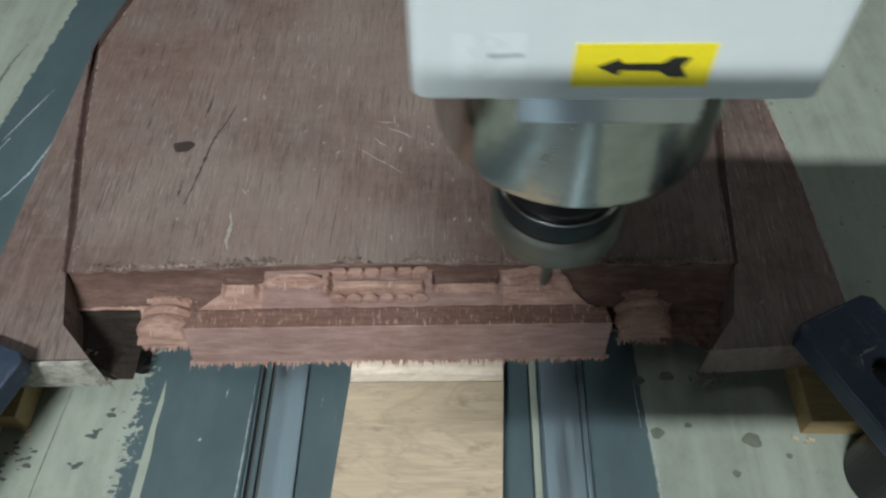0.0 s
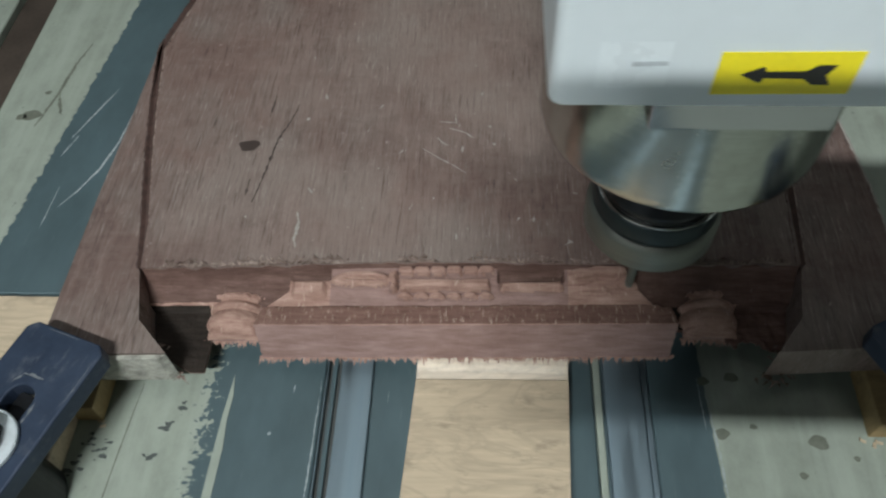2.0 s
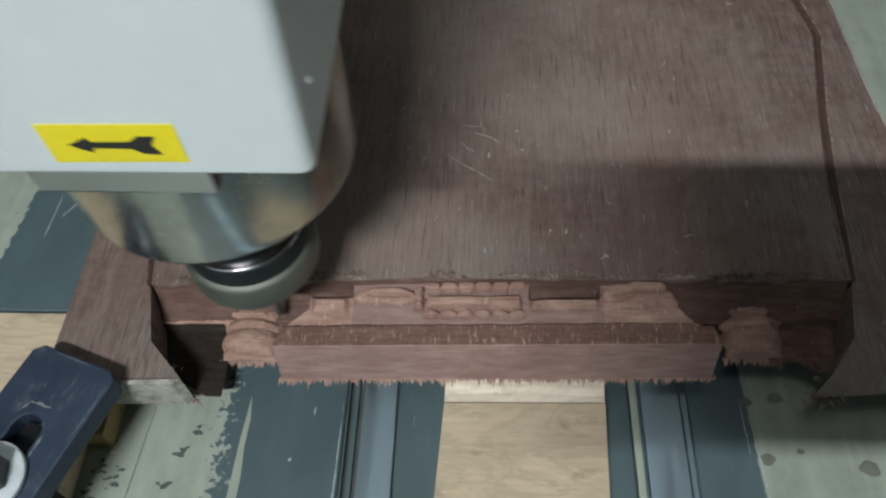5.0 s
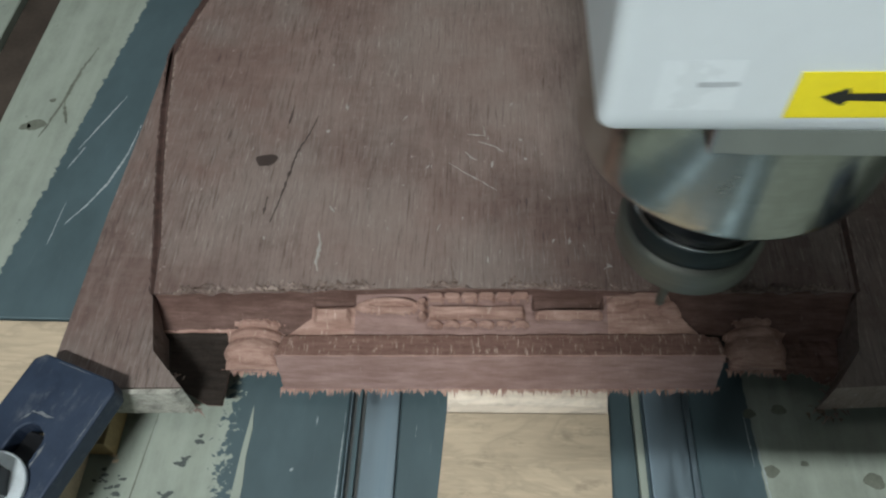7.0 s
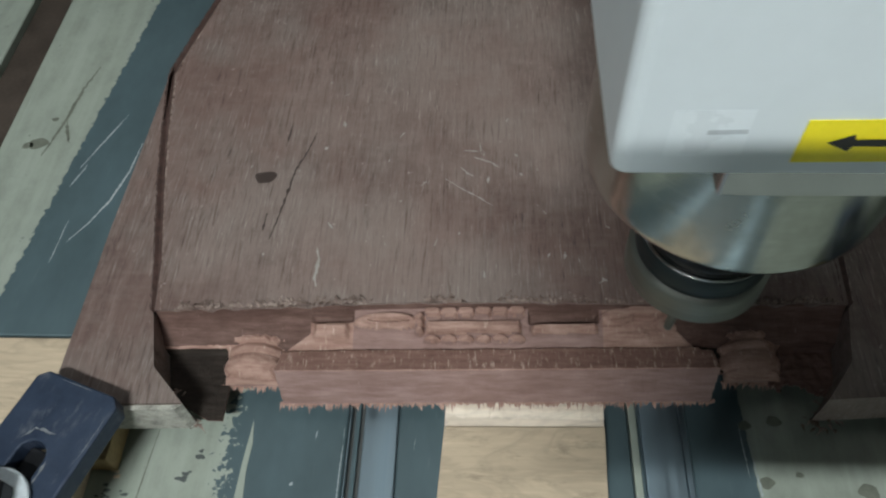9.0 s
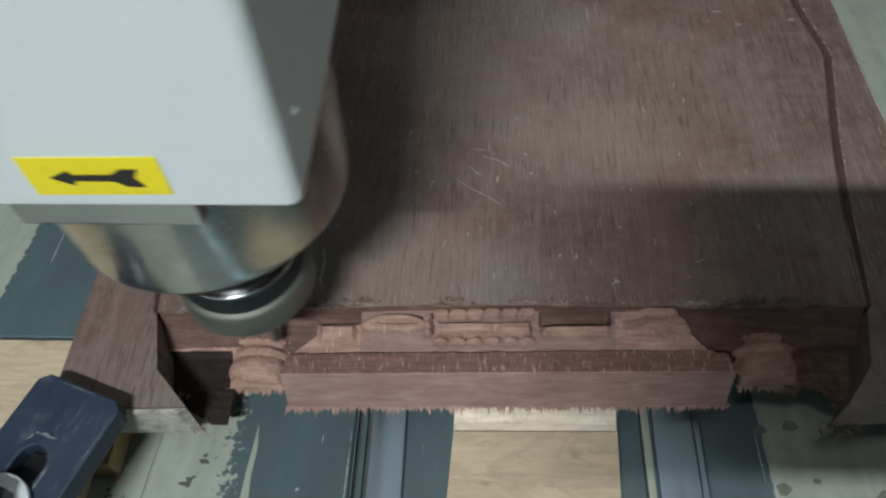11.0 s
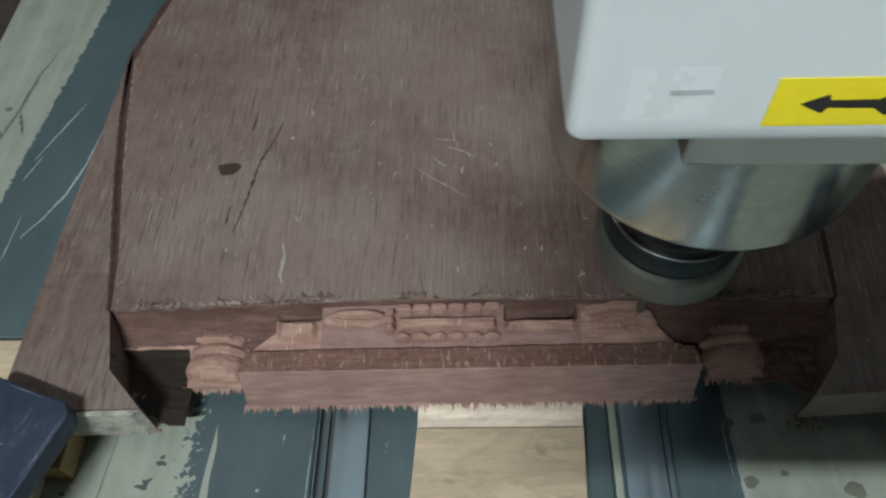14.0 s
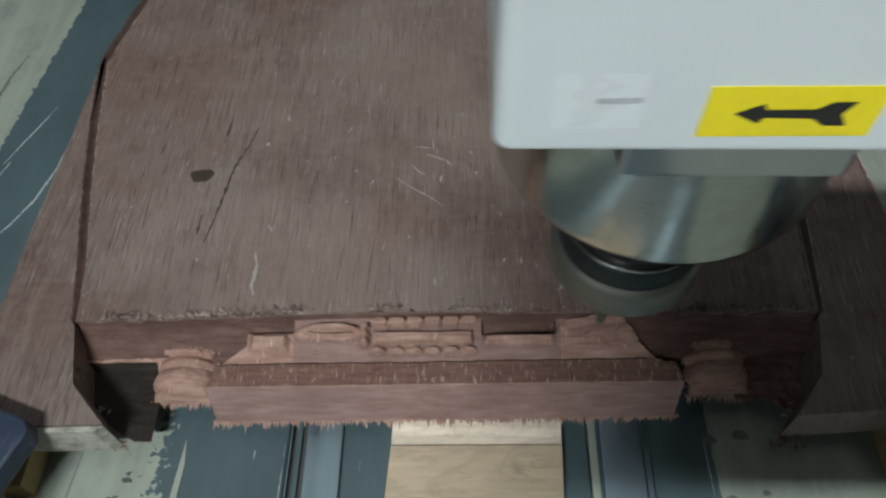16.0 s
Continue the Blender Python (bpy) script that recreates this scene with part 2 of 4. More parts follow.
def paint(name, edge_x, slope, y0, wobble, grey_above, dim=1.0):
    """Pale green bench paint with dark grey film that has torn away along a ragged line."""
    m = Mat(name, 0.5)
    ax = m.axes()
    line = m.math("SUBTRACT", m.math("SUBTRACT", ax["X"], edge_x), m.math("MULTIPLY", m.math("SUBTRACT", ax["Y"], y0), slope))
    tear = m.math("MULTIPLY", m.math("SUBTRACT", m.noise((110, 190, 20), 6, 0.75), 0.5), wobble)
    tear = m.math("ADD", tear, m.math("MULTIPLY", m.math("SUBTRACT", m.noise((330, 300, 20), 3, 0.6), 0.5), wobble * 0.9))
    side = m.ramp(m.math("ADD", m.math("MULTIPLY", m.math("ADD", line, tear), 900.0), 0.5), [(0.3, 0.0), (0.7, 1.0)])
    if not grey_above:
        side = m.math("SUBTRACT", 1.0, side)
    wear = m.noise((55, 38, 10), 7, 0.75)
    green = m.ramp(wear, [(0.3, tuple(c * 0.78 * dim for c in GREEN)), (0.55, tuple(c * dim for c in GREEN)), (0.8, tuple(c * 1.12 * dim for c in GREEN))])
    stain = m.ramp(m.noise((34, 34, 10), 2, 0.4), [(0.66, 0.0), (0.78, 0.35)])
    green = m.mix(stain, green, (0.15, 0.165, 0.135))
    streak = m.ramp(m.noise((90, 7, 10), 4, 0.6), [(0.42, 0.0), (0.68, 0.4)])
    green = m.mix(streak, green, (0.40, 0.45, 0.40))
    chips = m.ramp(m.noise((130, 105, 10), 5, 0.72), [(0.665, 0.0), (0.69, 0.75)])
    green = m.mix(chips, green, (0.09, 0.105, 0.10))
    scuff = m.ramp(m.noise((600, 40, 20), 3, 0.6), [(0.66, 0.0), (0.78, 0.25)])
    grey = m.mix(scuff, m.ramp(m.noise((40, 18, 10), 4), [(0.3, tuple(c * 0.85 for c in GREY)), (0.7, tuple(c * 1.15 for c in GREY))]), (0.22, 0.26, 0.28))
    m.colour(m.mix(side, green, grey))
    m.rough(m.ramp(wear, [(0.3, 0.38), (0.7, 0.55)]))
    m.bump(m.math("ADD", wear, side), 0.25, 0.0006)
    return m.m


def plain(name, colour, rough=0.5, metal=0.0, vary=0.12, scale=60, bump=0.1):
    m = Mat(name, rough, metal)
    n = m.noise((scale, scale, scale), 4, 0.6)
    fine = m.noise((scale * 9, scale * 9, scale * 9), 2, 0.5)
    m.colour(m.ramp(m.math("ADD", m.math("MULTIPLY", n, 0.7), m.math("MULTIPLY", fine, 0.3)),
                    [(0.3, tuple(max(0, c * (1 - vary)) for c in colour)), (0.7, tuple(min(1, c * (1 + vary)) for c in colour))]))
    m.rough(m.ramp(n, [(0.3, max(0.02, rough - 0.07)), (0.7, min(1, rough + 0.07))]))
    if bump:
        m.bump(m.math("ADD", n, fine), bump, 0.0004)
    return m.m


def brushed(name, colour, rough, stretch):
    m = Mat(name, rough, 1.0)
    n = m.noise(stretch, 3, 0.6)
    m.colour(m.ramp(n, [(0.3, tuple(c * 0.8 for c in colour)), (0.7, colour)]))
    m.rough(m.ramp(n, [(0.3, rough * 0.75), (0.7, rough * 1.35)]))
    return m.m


WOOD = dark_wood()
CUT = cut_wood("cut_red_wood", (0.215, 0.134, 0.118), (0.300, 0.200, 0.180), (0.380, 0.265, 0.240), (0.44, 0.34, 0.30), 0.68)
# pale carved wood, used also as painted highlights on raised parts
RELIEF = cut_wood("carved_and_highlit_wood", (0.250, 0.146, 0.118), (0.41, 0.263, 0.218), (0.55, 0.380, 0.320), (0.68, 0.53, 0.45), 0.60)
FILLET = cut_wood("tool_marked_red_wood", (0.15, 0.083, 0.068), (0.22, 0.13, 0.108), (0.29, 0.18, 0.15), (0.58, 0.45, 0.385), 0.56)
# darker copy of the cut wood, painting shade into walls and recesses
HOLLOW = cut_wood("shaded_hollow_wood", (0.088, 0.050, 0.042), (0.150, 0.091, 0.077), (0.22, 0.142, 0.122), (0.36, 0.27, 0.23), 0.64)
# colour brought down to near black to stand in for deep shade
WEB = cut_wood("shade_black_web", (0.018, 0.014, 0.012), (0.032, 0.025, 0.021), (0.052, 0.043, 0.036), (0.08, 0.066, 0.055), 0.72)
CRUMB = cut_wood("crumbly_torn_wood", (0.07, 0.045, 0.038), (0.30, 0.23, 0.20), (0.55, 0.47, 0.42), (0.7, 0.62, 0.56), 0.62)
PLY = ply("pale_plywood", (0.56, 0.455, 0.33))
PLY_RAW = ply("raw_cut_plywood", (0.80, 0.70, 0.58))
BENCH_L = paint("torn_paint_bench_left", 0.036, 0.0, 0.0, 0.034, True)
# right panel's green is dimmed a tenth for the weaker light there
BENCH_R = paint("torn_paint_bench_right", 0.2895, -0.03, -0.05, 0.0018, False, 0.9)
PLATE_L = paint("torn_paint_rear_plate", -0.0985, 0.10, 0.04, 0.006, True)
BENCH_G = paint("dark_grey_bench_film", -5.0, 0.0, 0.0, 0.004, True)
BENCH_P = paint("pale_green_bench_paint", 5.0, 0.0, 0.0, 0.004, True)
ALU = brushed("brushed_aluminium", (0.32, 0.41, 0.47), 0.55, (180, 7, 60))
SHOE = brushed("polished_shoe_steel", (0.55, 0.56, 0.58), 0.16, (14, 14, 5))
DARKSTEEL = brushed("dull_blued_steel", (0.22, 0.235, 0.26), 0.35, (30, 30, 500))
GROOVE = plain("scribed_brown_groove", (0.072, 0.041, 0.035), 0.7, 0.0, 0.6, 260, 0.3)
def smudged_steel():
    m = Mat("smudged_spindle_steel", 0.25, 1.0)
    fine = m.noise((60, 60, 900), 4, 0.6)
    smear = m.noise((70, 70, 45), 6, 0.7)
    m.colour(m.mix(m.ramp(smear, [(0.42, 0.0), (0.62, 0.75)]), m.ramp(fine, [(0.3, (0.40, 0.415, 0.39)), (0.7, (0.49, 0.505, 0.475))]), (0.34, 0.35, 0.315)))
    m.rough(m.math("ADD", m.ramp(smear, [(0.35, 0.10), (0.65, 0.24)]), m.math("MULTIPLY", fine, 0.08)))
    m.bump(fine, 0.08, 0.0003)
    return m.m


STEEL = smudged_steel()
NUT_TOP = brushed("dark_spinning_nut_steel", (0.055, 0.070, 0.075), 0.55, (40, 40, 900))
NUT = brushed("spinning_nut_steel", (0.25, 0.26, 0.235), 0.58, (40, 40, 900))
CHROME = plain("bright_chrome", (0.55, 0.57, 0.58), 0.16, 1.0, 0.03, 60, 0)
BLACK = plain("black_oxide", (0.02, 0.021, 0.024), 0.35, 0.6, 0.2)
def worn_clamp_steel():
    m = Mat("worn_blue_black_clamp_steel", 0.45, 0.25)
    blot = m.noise((45, 45, 45), 5, 0.65)
    rub = m.noise((150, 60, 60), 6, 0.75)
    base = m.ramp(blot, [(0.3, (0.020, 0.032, 0.060)), (0.7, (0.042, 0.062, 0.105))])
    base = m.mix(m.ramp(rub, [(0.55, 0.0), (0.72, 0.55)]), base, (0.17, 0.19, 0.22))
    m.colour(base)
    m.rough(m.ramp(rub, [(0.35, 0.36), (0.7, 0.62)]))
    m.bump(m.math("ADD", blot, rub), 0.3, 0.0005)
    return m.m


CLAMP = worn_clamp_steel()
ZINC = plain("zinc_washer", (0.70, 0.77, 0.82), 0.45, 0.35, 0.15, 200, 0.1)
WHITE = plain("white_enamel", (0.655, 0.71, 0.745), 0.32, 0.0, 0.04, 18, 0.03)
YELLOW = plain("yellow_sticker_film", (0.88, 0.74, 0.02), 0.4, 0.0, 0.08, 60, 0.05)
INK = plain("black_ink", (0.018, 0.018, 0.016), 0.5, 0.0, 0.1, 60, 0)
SILVER = plain("worn_silver_label", (0.70, 0.755, 0.79), 0.3, 0.0, 0.03, 120, 0.03)
GREYLABEL = plain("grey_label_print", (0.47, 0.51, 0.54), 0.4, 0.0, 0.2, 120, 0)
OCHRE = ply("ochre_pine", (0.38, 0.27, 0.13))
DUSTY = plain("pale_dusty_end_grain", (0.36, 0.355, 0.315), 0.8, 0.0, 0.65, 170, 0.7)
SLOT = plain("dark_slot", (0.060, 0.066, 0.066), 0.7, 0.0, 0.3)
BROWN = plain("dark_brown_strip", (0.055, 0.042, 0.034), 0.6, 0.0, 0.4, 40)
STAIN = plain("dull_bench_stain", (0.135, 0.148, 0.120), 0.6, 0.0, 0.3, 150, 0.1)
SPOT = plain("dark_oil_stain", (0.052, 0.037, 0.033), 0.55, 0.0, 0.2, 200, 0.1)
SCRATCH = plain("pale_scratch", (0.36, 0.335, 0.31), 0.7, 0.0, 0.2, 200, 0)
FILM_SCRATCH = plain("pale_film_scratch", (0.34, 0.39, 0.41), 0.6, 0.0, 0.2, 200, 0)
SCUFF = plain("dull_grey_scuff", (0.17, 0.185, 0.20), 0.6, 0.2, 0.4, 300, 0.1)
FILM_CHIP = plain("dark_chipped_film", (0.075, 0.090, 0.088), 0.6, 0.0, 0.3, 200, 0.1)
WALLPAINT = plain("workshop_wall_paint", (0.16, 0.165, 0.16), 0.8, 0.0, 0.1, 3, 0.1)
CONCRETE = plain("workshop_concrete", (0.15, 0.15, 0.145), 0.8, 0.0, 0.2, 6, 0.3)
GLOW = bpy.data.materials.new("lit_tube")
GLOW.use_nodes = True
GLOW.node_tree.nodes["Principled BSDF"].inputs["Emission Color"].default_value = (0.93, 1.0, 0.98, 1)
GLOW.node_tree.nodes["Principled BSDF"].inputs["Emission Strength"].default_value = 2.0


# ---------- mesh helpers ----------
def part(name, bm, material, parent=None, label="", smooth=False):
    me = bpy.data.meshes.new(name)
    bmesh.ops.recalc_face_normals(bm, faces=bm.faces[:])
    bm.to_mesh(me)
    bm.free()
    me.materials.append(material)
    if smooth:
        me.polygons.foreach_set("use_smooth", [True] * len(me.polygons))
    ob = new(name, me)
    if parent:
        ob.parent = parent
    if label:
        ob["label"] = label
    return ob


def empty(name, label, category, group="", kind="", m=None):
    ob = new(name)
    ob.empty_display_size = 0.02
    if m is not None:
        ob.matrix_world = m
    return tagged(ob, label, category, group, kind)


def box(x0, x1, y0, y1, z0, z1, bevel=0.0, segments=2):
    bm = bmesh.new()
    bmesh.ops.create_cube(bm, size=1)
    for v in bm.verts:
        v.co = (x0 + (v.co.x + 0.5) * (x1 - x0), y0 + (v.co.y + 0.5) * (y1 - y0), z0 + (v.co.z + 0.5) * (z1 - z0))
    if bevel:
        bmesh.ops.bevel(bm, geom=bm.edges[:], offset=bevel, segments=segments, profile=0.6, affect="EDGES")
    return bm


def prism(outline, z0, z1, bevel=0.0):
    """An upright slab with that outline seen from above."""
    bm = bmesh.new()
    low = [bm.verts.new((x, y, z0)) for x, y in outline]
    top = [bm.verts.new((x, y, z1)) for x, y in outline]
    n = len(outline)
    bm.faces.new(low)
    bm.faces.new(top)
    for k in range(n):
        bm.faces.new((low[k], low[(k + 1) % n], top[(k + 1) % n], top[k]))
    bmesh.ops.recalc_face_normals(bm, faces=bm.faces[:])
    if bevel:
        bmesh.ops.bevel(bm, geom=bm.edges[:], offset=bevel, segments=2, profile=0.6, affect="EDGES")
    return bm


def lathe(profile, around=48, x=0.0, y=0.0):
    """A turned shape about an upright axis; profile: radius, height, from below."""
    bm = bmesh.new()
    rings = []
    for r, z in profile:
        rings.append([bm.verts.new((x + r * math.cos(2 * math.pi * k / around), y + r * math.sin(2 * math.pi * k / around), z)) for k in range(around)])
    for a, b in zip(rings, rings[1:]):
        for k in range(around):
            bm.faces.new((a[k], a[(k + 1) % around], b[(k + 1) % around], b[k]))
    bm.faces.new(rings[0])
    bm.faces.new(rings[-1])
    return bm


def ribbon(points, width, z, thick=0.0003, rough=1.0):
    """A thin uneven streak along a line seen from above, tapering to both ends."""
    fine = []
    for (ax, ay), (bx, by) in zip(points, points[1:]):
        steps = max(3, int(math.hypot(bx - ax, by - ay) / 0.0011))
        fine += [(ax + (bx - ax) * k / steps, ay + (by - ay) * k / steps) for k in range(steps)]
    fine.append(points[-1])
    bm = bmesh.new()
    rows = []
    n = len(fine)
    for k, (x, y) in enumerate(fine):
        a, b = Vector(fine[max(k - 1, 0)]), Vector(fine[min(k + 1, n - 1)])
        d = (b - a).normalized()
        ragged = 1 + rough * 1.3 * noise.noise((x * 700, y * 700, width * 9000))
        w = width * 0.5 * max(0.06, ragged) * (0.25 + 0.75 * math.sin(math.pi * min(max(k / (n - 1), 0.06), 0.94)))
        off = rough * width * 0.35 * noise.noise((x * 330 + 7, y * 330, 4))
        x, y = x - d.y * off, y + d.x * off
        nx, ny = -d.y * w, d.x * w
        rows.append([bm.verts.new((x + nx, y + ny, z)), bm.verts.new((x, y, z + thick)), bm.verts.new((x - nx, y - ny, z))])
    for a, b in zip(rows, rows[1:]):
        bm.faces.new((a[0], a[1], b[1], b[0]))
        bm.faces.new((a[1], a[2], b[2], b[1]))
    return bm


# ---------- the room round the machine ----------
def room():
    for name, dims in (("wall_north", (-3.1, 3.1, 3.0, 3.1, -0.8, 2.9)), ("wall_west", (-3.1, -3.0, -1.6, 3.0, -0.8, 2.9))):
        tagged(part(name, box(*dims), WALLPAINT), "plain grey painted workshop wall", "wall", kind="structure")
    east = empty("wall_east", "plain grey painted workshop wall with an opening added for a fill light", "wall", kind="structure")
    for dims in ((3.0, 3.1, -1.6, -0.8, -0.8, 2.9), (3.0, 3.1, 0.4, 3.0, -0.8, 2.9), (3.0, 3.1, -0.8, 0.4, -0.8, 0.4), (3.0, 3.1, -0.8, 0.4, 1.5, 2.9)):
        part("wall_part", box(*dims), WALLPAINT, east)
    # made-up window that frames the side fill
    window = empty("fill_opening_2", "unseen white frame added around a fill light", "window", kind="structure")
    for dims in ((3.01, 3.09, -0.8, -0.76, 0.4, 1.5), (3.01, 3.09, 0.36, 0.4, 0.4, 1.5), (3.01, 3.09, -0.76, 0.36, 0.4, 0.44), (3.01, 3.09, -0.76, 0.36, 1.46, 1.5)):
        part("fill_frame", box(*dims), WHITE, window)
    south = empty("wall_south", "plain grey painted workshop wall with an opening added for a fill light", "wall", kind="structure")
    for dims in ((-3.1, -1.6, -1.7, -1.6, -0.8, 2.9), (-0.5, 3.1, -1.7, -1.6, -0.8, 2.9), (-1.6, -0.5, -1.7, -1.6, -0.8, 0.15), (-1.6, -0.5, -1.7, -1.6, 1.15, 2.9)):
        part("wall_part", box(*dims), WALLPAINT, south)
    # made-up window that frames the front fill
    window = empty("fill_opening_1", "unseen white frame added around a fill light", "window", kind="structure")
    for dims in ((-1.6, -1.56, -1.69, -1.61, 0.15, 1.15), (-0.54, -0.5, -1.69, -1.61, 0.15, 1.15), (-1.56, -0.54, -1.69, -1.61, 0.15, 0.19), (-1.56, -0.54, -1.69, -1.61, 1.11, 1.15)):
        part("fill_frame", box(*dims), WHITE, window)
    tagged(part("floor", box(-3.1, 3.1, -1.7, 3.1, -0.9, -0.8), CONCRETE), "grey concrete workshop floor under the machine", "floor", kind="structure")
    # made-up panel that houses the overhead fill
    panel = empty("ceiling_fill_panel", "unseen ceiling panel added for the overhead fill, in a slim frame", "lamp", m=pose(0.05, 0.05, 2.86))
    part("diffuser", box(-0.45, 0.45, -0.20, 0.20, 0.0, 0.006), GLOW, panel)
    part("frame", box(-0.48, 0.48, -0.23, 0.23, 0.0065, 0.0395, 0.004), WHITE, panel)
    tagged(part("ceiling", box(-3.1, 3.1, -1.7, 3.1, 2.9, 3.0), WALLPAINT), "plain pale workshop ceiling", "ceiling", kind="structure")
    lamp = empty("tube_lamp", "white fluorescent tube lamp hung over the machine table", "lamp", m=pose(LAMP[0], LAMP[1] - 0.035, LAMP[2] + 0.035))
    part("housing", box(-0.30, 0.30, -0.03, 0.03, 0.0, 0.05, 0.006), WHITE, lamp)
    bm = lathe([(0.013, -0.26), (0.013, 0.26)], 16)
    bmesh.ops.rotate(bm, verts=bm.verts, cent=(0, 0, 0), matrix=Matrix.Rotation(math.pi / 2, 3, "Y"))
    bmesh.ops.translate(bm, verts=bm.verts, vec=(0, 0, -0.016))
    part("tube", bm, GLOW, lamp, smooth=True)
    for x in (-0.22, 0.22):
        part("hanger", box(x - 0.004, x + 0.004, -0.004, 0.004, 0.045, 2.8995 - LAMP[2] - 0.035), ALU, lamp)


# ---------- the machine table ----------
def table():
    bed = empty("machine_table", "pale green and dark grey painted slotted machine table, scuffed and stained", "machine table", kind="structure")
    y0, y1 = -0.9, 1.1
    part("panel", box(-0.155, 0.0948, y0, y1, -0.025, 0.0, 0.0008, 1), BENCH_L, bed, "pale green panel with torn dark grey film")
    part("panel", box(0.1203, 0.2328, y0, y1, -0.025, 0.0, 0.0008, 1), BENCH_G, bed, "dark grey panel")
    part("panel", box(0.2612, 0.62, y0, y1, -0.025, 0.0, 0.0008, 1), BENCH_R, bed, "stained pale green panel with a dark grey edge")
    part("panel", box(-0.75, -0.185, y0, y1, -0.025, 0.0, 0.0008, 1), BENCH_P, bed, "stained pale green panel")
    part("panel", box(0.66, 1.1, y0, y1, -0.025, 0.0, 0.0008, 1), BENCH_P, bed, "stained pale green panel")
    part("slot_strip", box(-0.1845, -0.1555, y0, y1, -0.025, -0.006), BROWN, bed, "dark brown strip in a slot")
    part("slot_strip", box(0.6205, 0.6595, y0, y1, -0.025, -0.006), BROWN, bed, "dark brown strip in a slot")
    part("base", box(-0.75, 1.1, y0, y1, -0.09, -0.0255), CONCRETE, bed)
    for x in (-0.65, 1.0):
        for y in (y0 + 0.1, y1 - 0.1):
            part("leg", box(x - 0.05, x + 0.05, y - 0.05, y + 0.05, -0.8, -0.091, 0.004), CONCRETE, bed)
    # aluminium slot rails: floor, two lips with rounded tops
    for x0, x1, lip in ((0.0952, 0.1200, 0.0065), (0.2331, 0.2609, 0.0045)):
        rail = part("slot_rail", box(x0, x1, y0, y1, -0.0252, -0.0036), SLOT if lip > 0.005 else BENCH_G, bed, "aluminium slot rail with a bright inner face")
        part("lip", box(x0 + 0.0002, x0 + (0.0038 if lip < 0.005 else 0.0012), y0, y1, -0.0034, 0.0008, 0.0006), BENCH_P if lip < 0.005 else ALU, rail)
        if lip < 0.005:
            part("lip", box(x1 - 0.0030, x1 - 0.0002, y0, y1, -0.0034, 0.0006, 0.0005), ALU, rail)
        part("slide", box(x0 + lip + 0.0012, x1 - (0.0031 if lip < 0.005 else 0.0003), y0, y1, -0.0034, 0.0, 0.0008), ALU, rail, "bright scuffed aluminium strip")
        if lip > 0.005:
            part("slide", box(x0 + 0.0030, x0 + 0.0056, y0, y1, -0.0034, -0.0008, 0.0008), BENCH_G, rail)
    # torn sliver of bare paint and small marks in the grey film
    part("paint_tear", prism([(0.0471, -0.0385), (0.0486, -0.050), (0.0478, -0.064), (0.0487, -0.078), (0.0470, -0.13), (0.0425, -0.13), (0.0440, -0.085), (0.0452, -0.060)], 0.0001, 0.0004), BENCH_P, bed)
    for x, y, r in ((0.2943, -0.0642, 0.0034), (0.3399, -0.0672, 0.0046), (0.3035, -0.0335, 0.0035), (0.329, -0.084, 0.002), (0.289, -0.036, 0.003), (0.356, -0.075, 0.0016), (0.310, -0.060, 0.0018)):
        outline = [(x + r * (1 + 0.18 * math.sin(3 * a + x * 900)) * math.cos(a), y + r * 0.8 * (1 + 0.15 * math.sin(2 * a + y * 700)) * math.sin(a)) for a in [k * math.pi / 8 for k in range(16)]]
        part("stain", prism(outline, 0.0001, 0.0003), STAIN, bed)
    # clusters of ragged chips in the paint, and a paint seam beside them
    for pts, w in (([(0.0700, -0.0705), (0.0712, -0.0690)], 0.0010), ([(0.0800, -0.0430), (0.0795, -0.0475)], 0.0005), ([(0.1290, -0.0460), (0.1282, -0.0520)], 0.0005), ([(0.0935, -0.040), (0.0925, -0.12)], 0.0006), ([(0.2895, -0.045), (0.2915, -0.075), (0.2925, -0.12)], 0.0007), ([(0.2860, -0.035), (0.2870, -0.062)], 0.0005)):
        part("scratch", ribbon(pts, w, 0.0001, 0.0001, 1.5), FILM_SCRATCH, bed, "pale scratch in the film")
    rnd = random.Random(21)
    for cx, cy, spread, count in ((-0.0110, -0.0800, 0.0050, 9), (-0.0205, -0.0760, 0.0050, 8), (0.0168, -0.0672, 0.0030, 5), (0.0120, -0.0850, 0.0040, 5), (-0.0260, -0.0900, 0.0050, 6), (0.0230, -0.0560, 0.0030, 4)):
        for _ in range(count):
            x, y, r = cx + rnd.gauss(0, spread * 0.6), cy + rnd.gauss(0, spread * 0.5), rnd.uniform(0.0005, 0.0018)
            ph = rnd.uniform(0, 6.28)
            outline = [(x + 1.5 * r * rnd.uniform(0.55, 1.2) * math.cos(a), y + 0.8 * r * rnd.uniform(0.5, 1.25) * math.sin(a + 0.3 * math.sin(ph))) for a in [k * math.pi / 7 for k in range(14)]]
            part("paint_chip", prism(outline, 0.0001, 0.0002 + rnd.uniform(0, 0.0001)), FILM_CHIP, bed)
    part("seam", ribbon([(0.0003, -0.0440), (-0.0012, -0.0600), (-0.0033, -0.0854), (-0.006, -0.125)], 0.0007, 0.0001, 0.0001, 0.5), STAIN, bed)


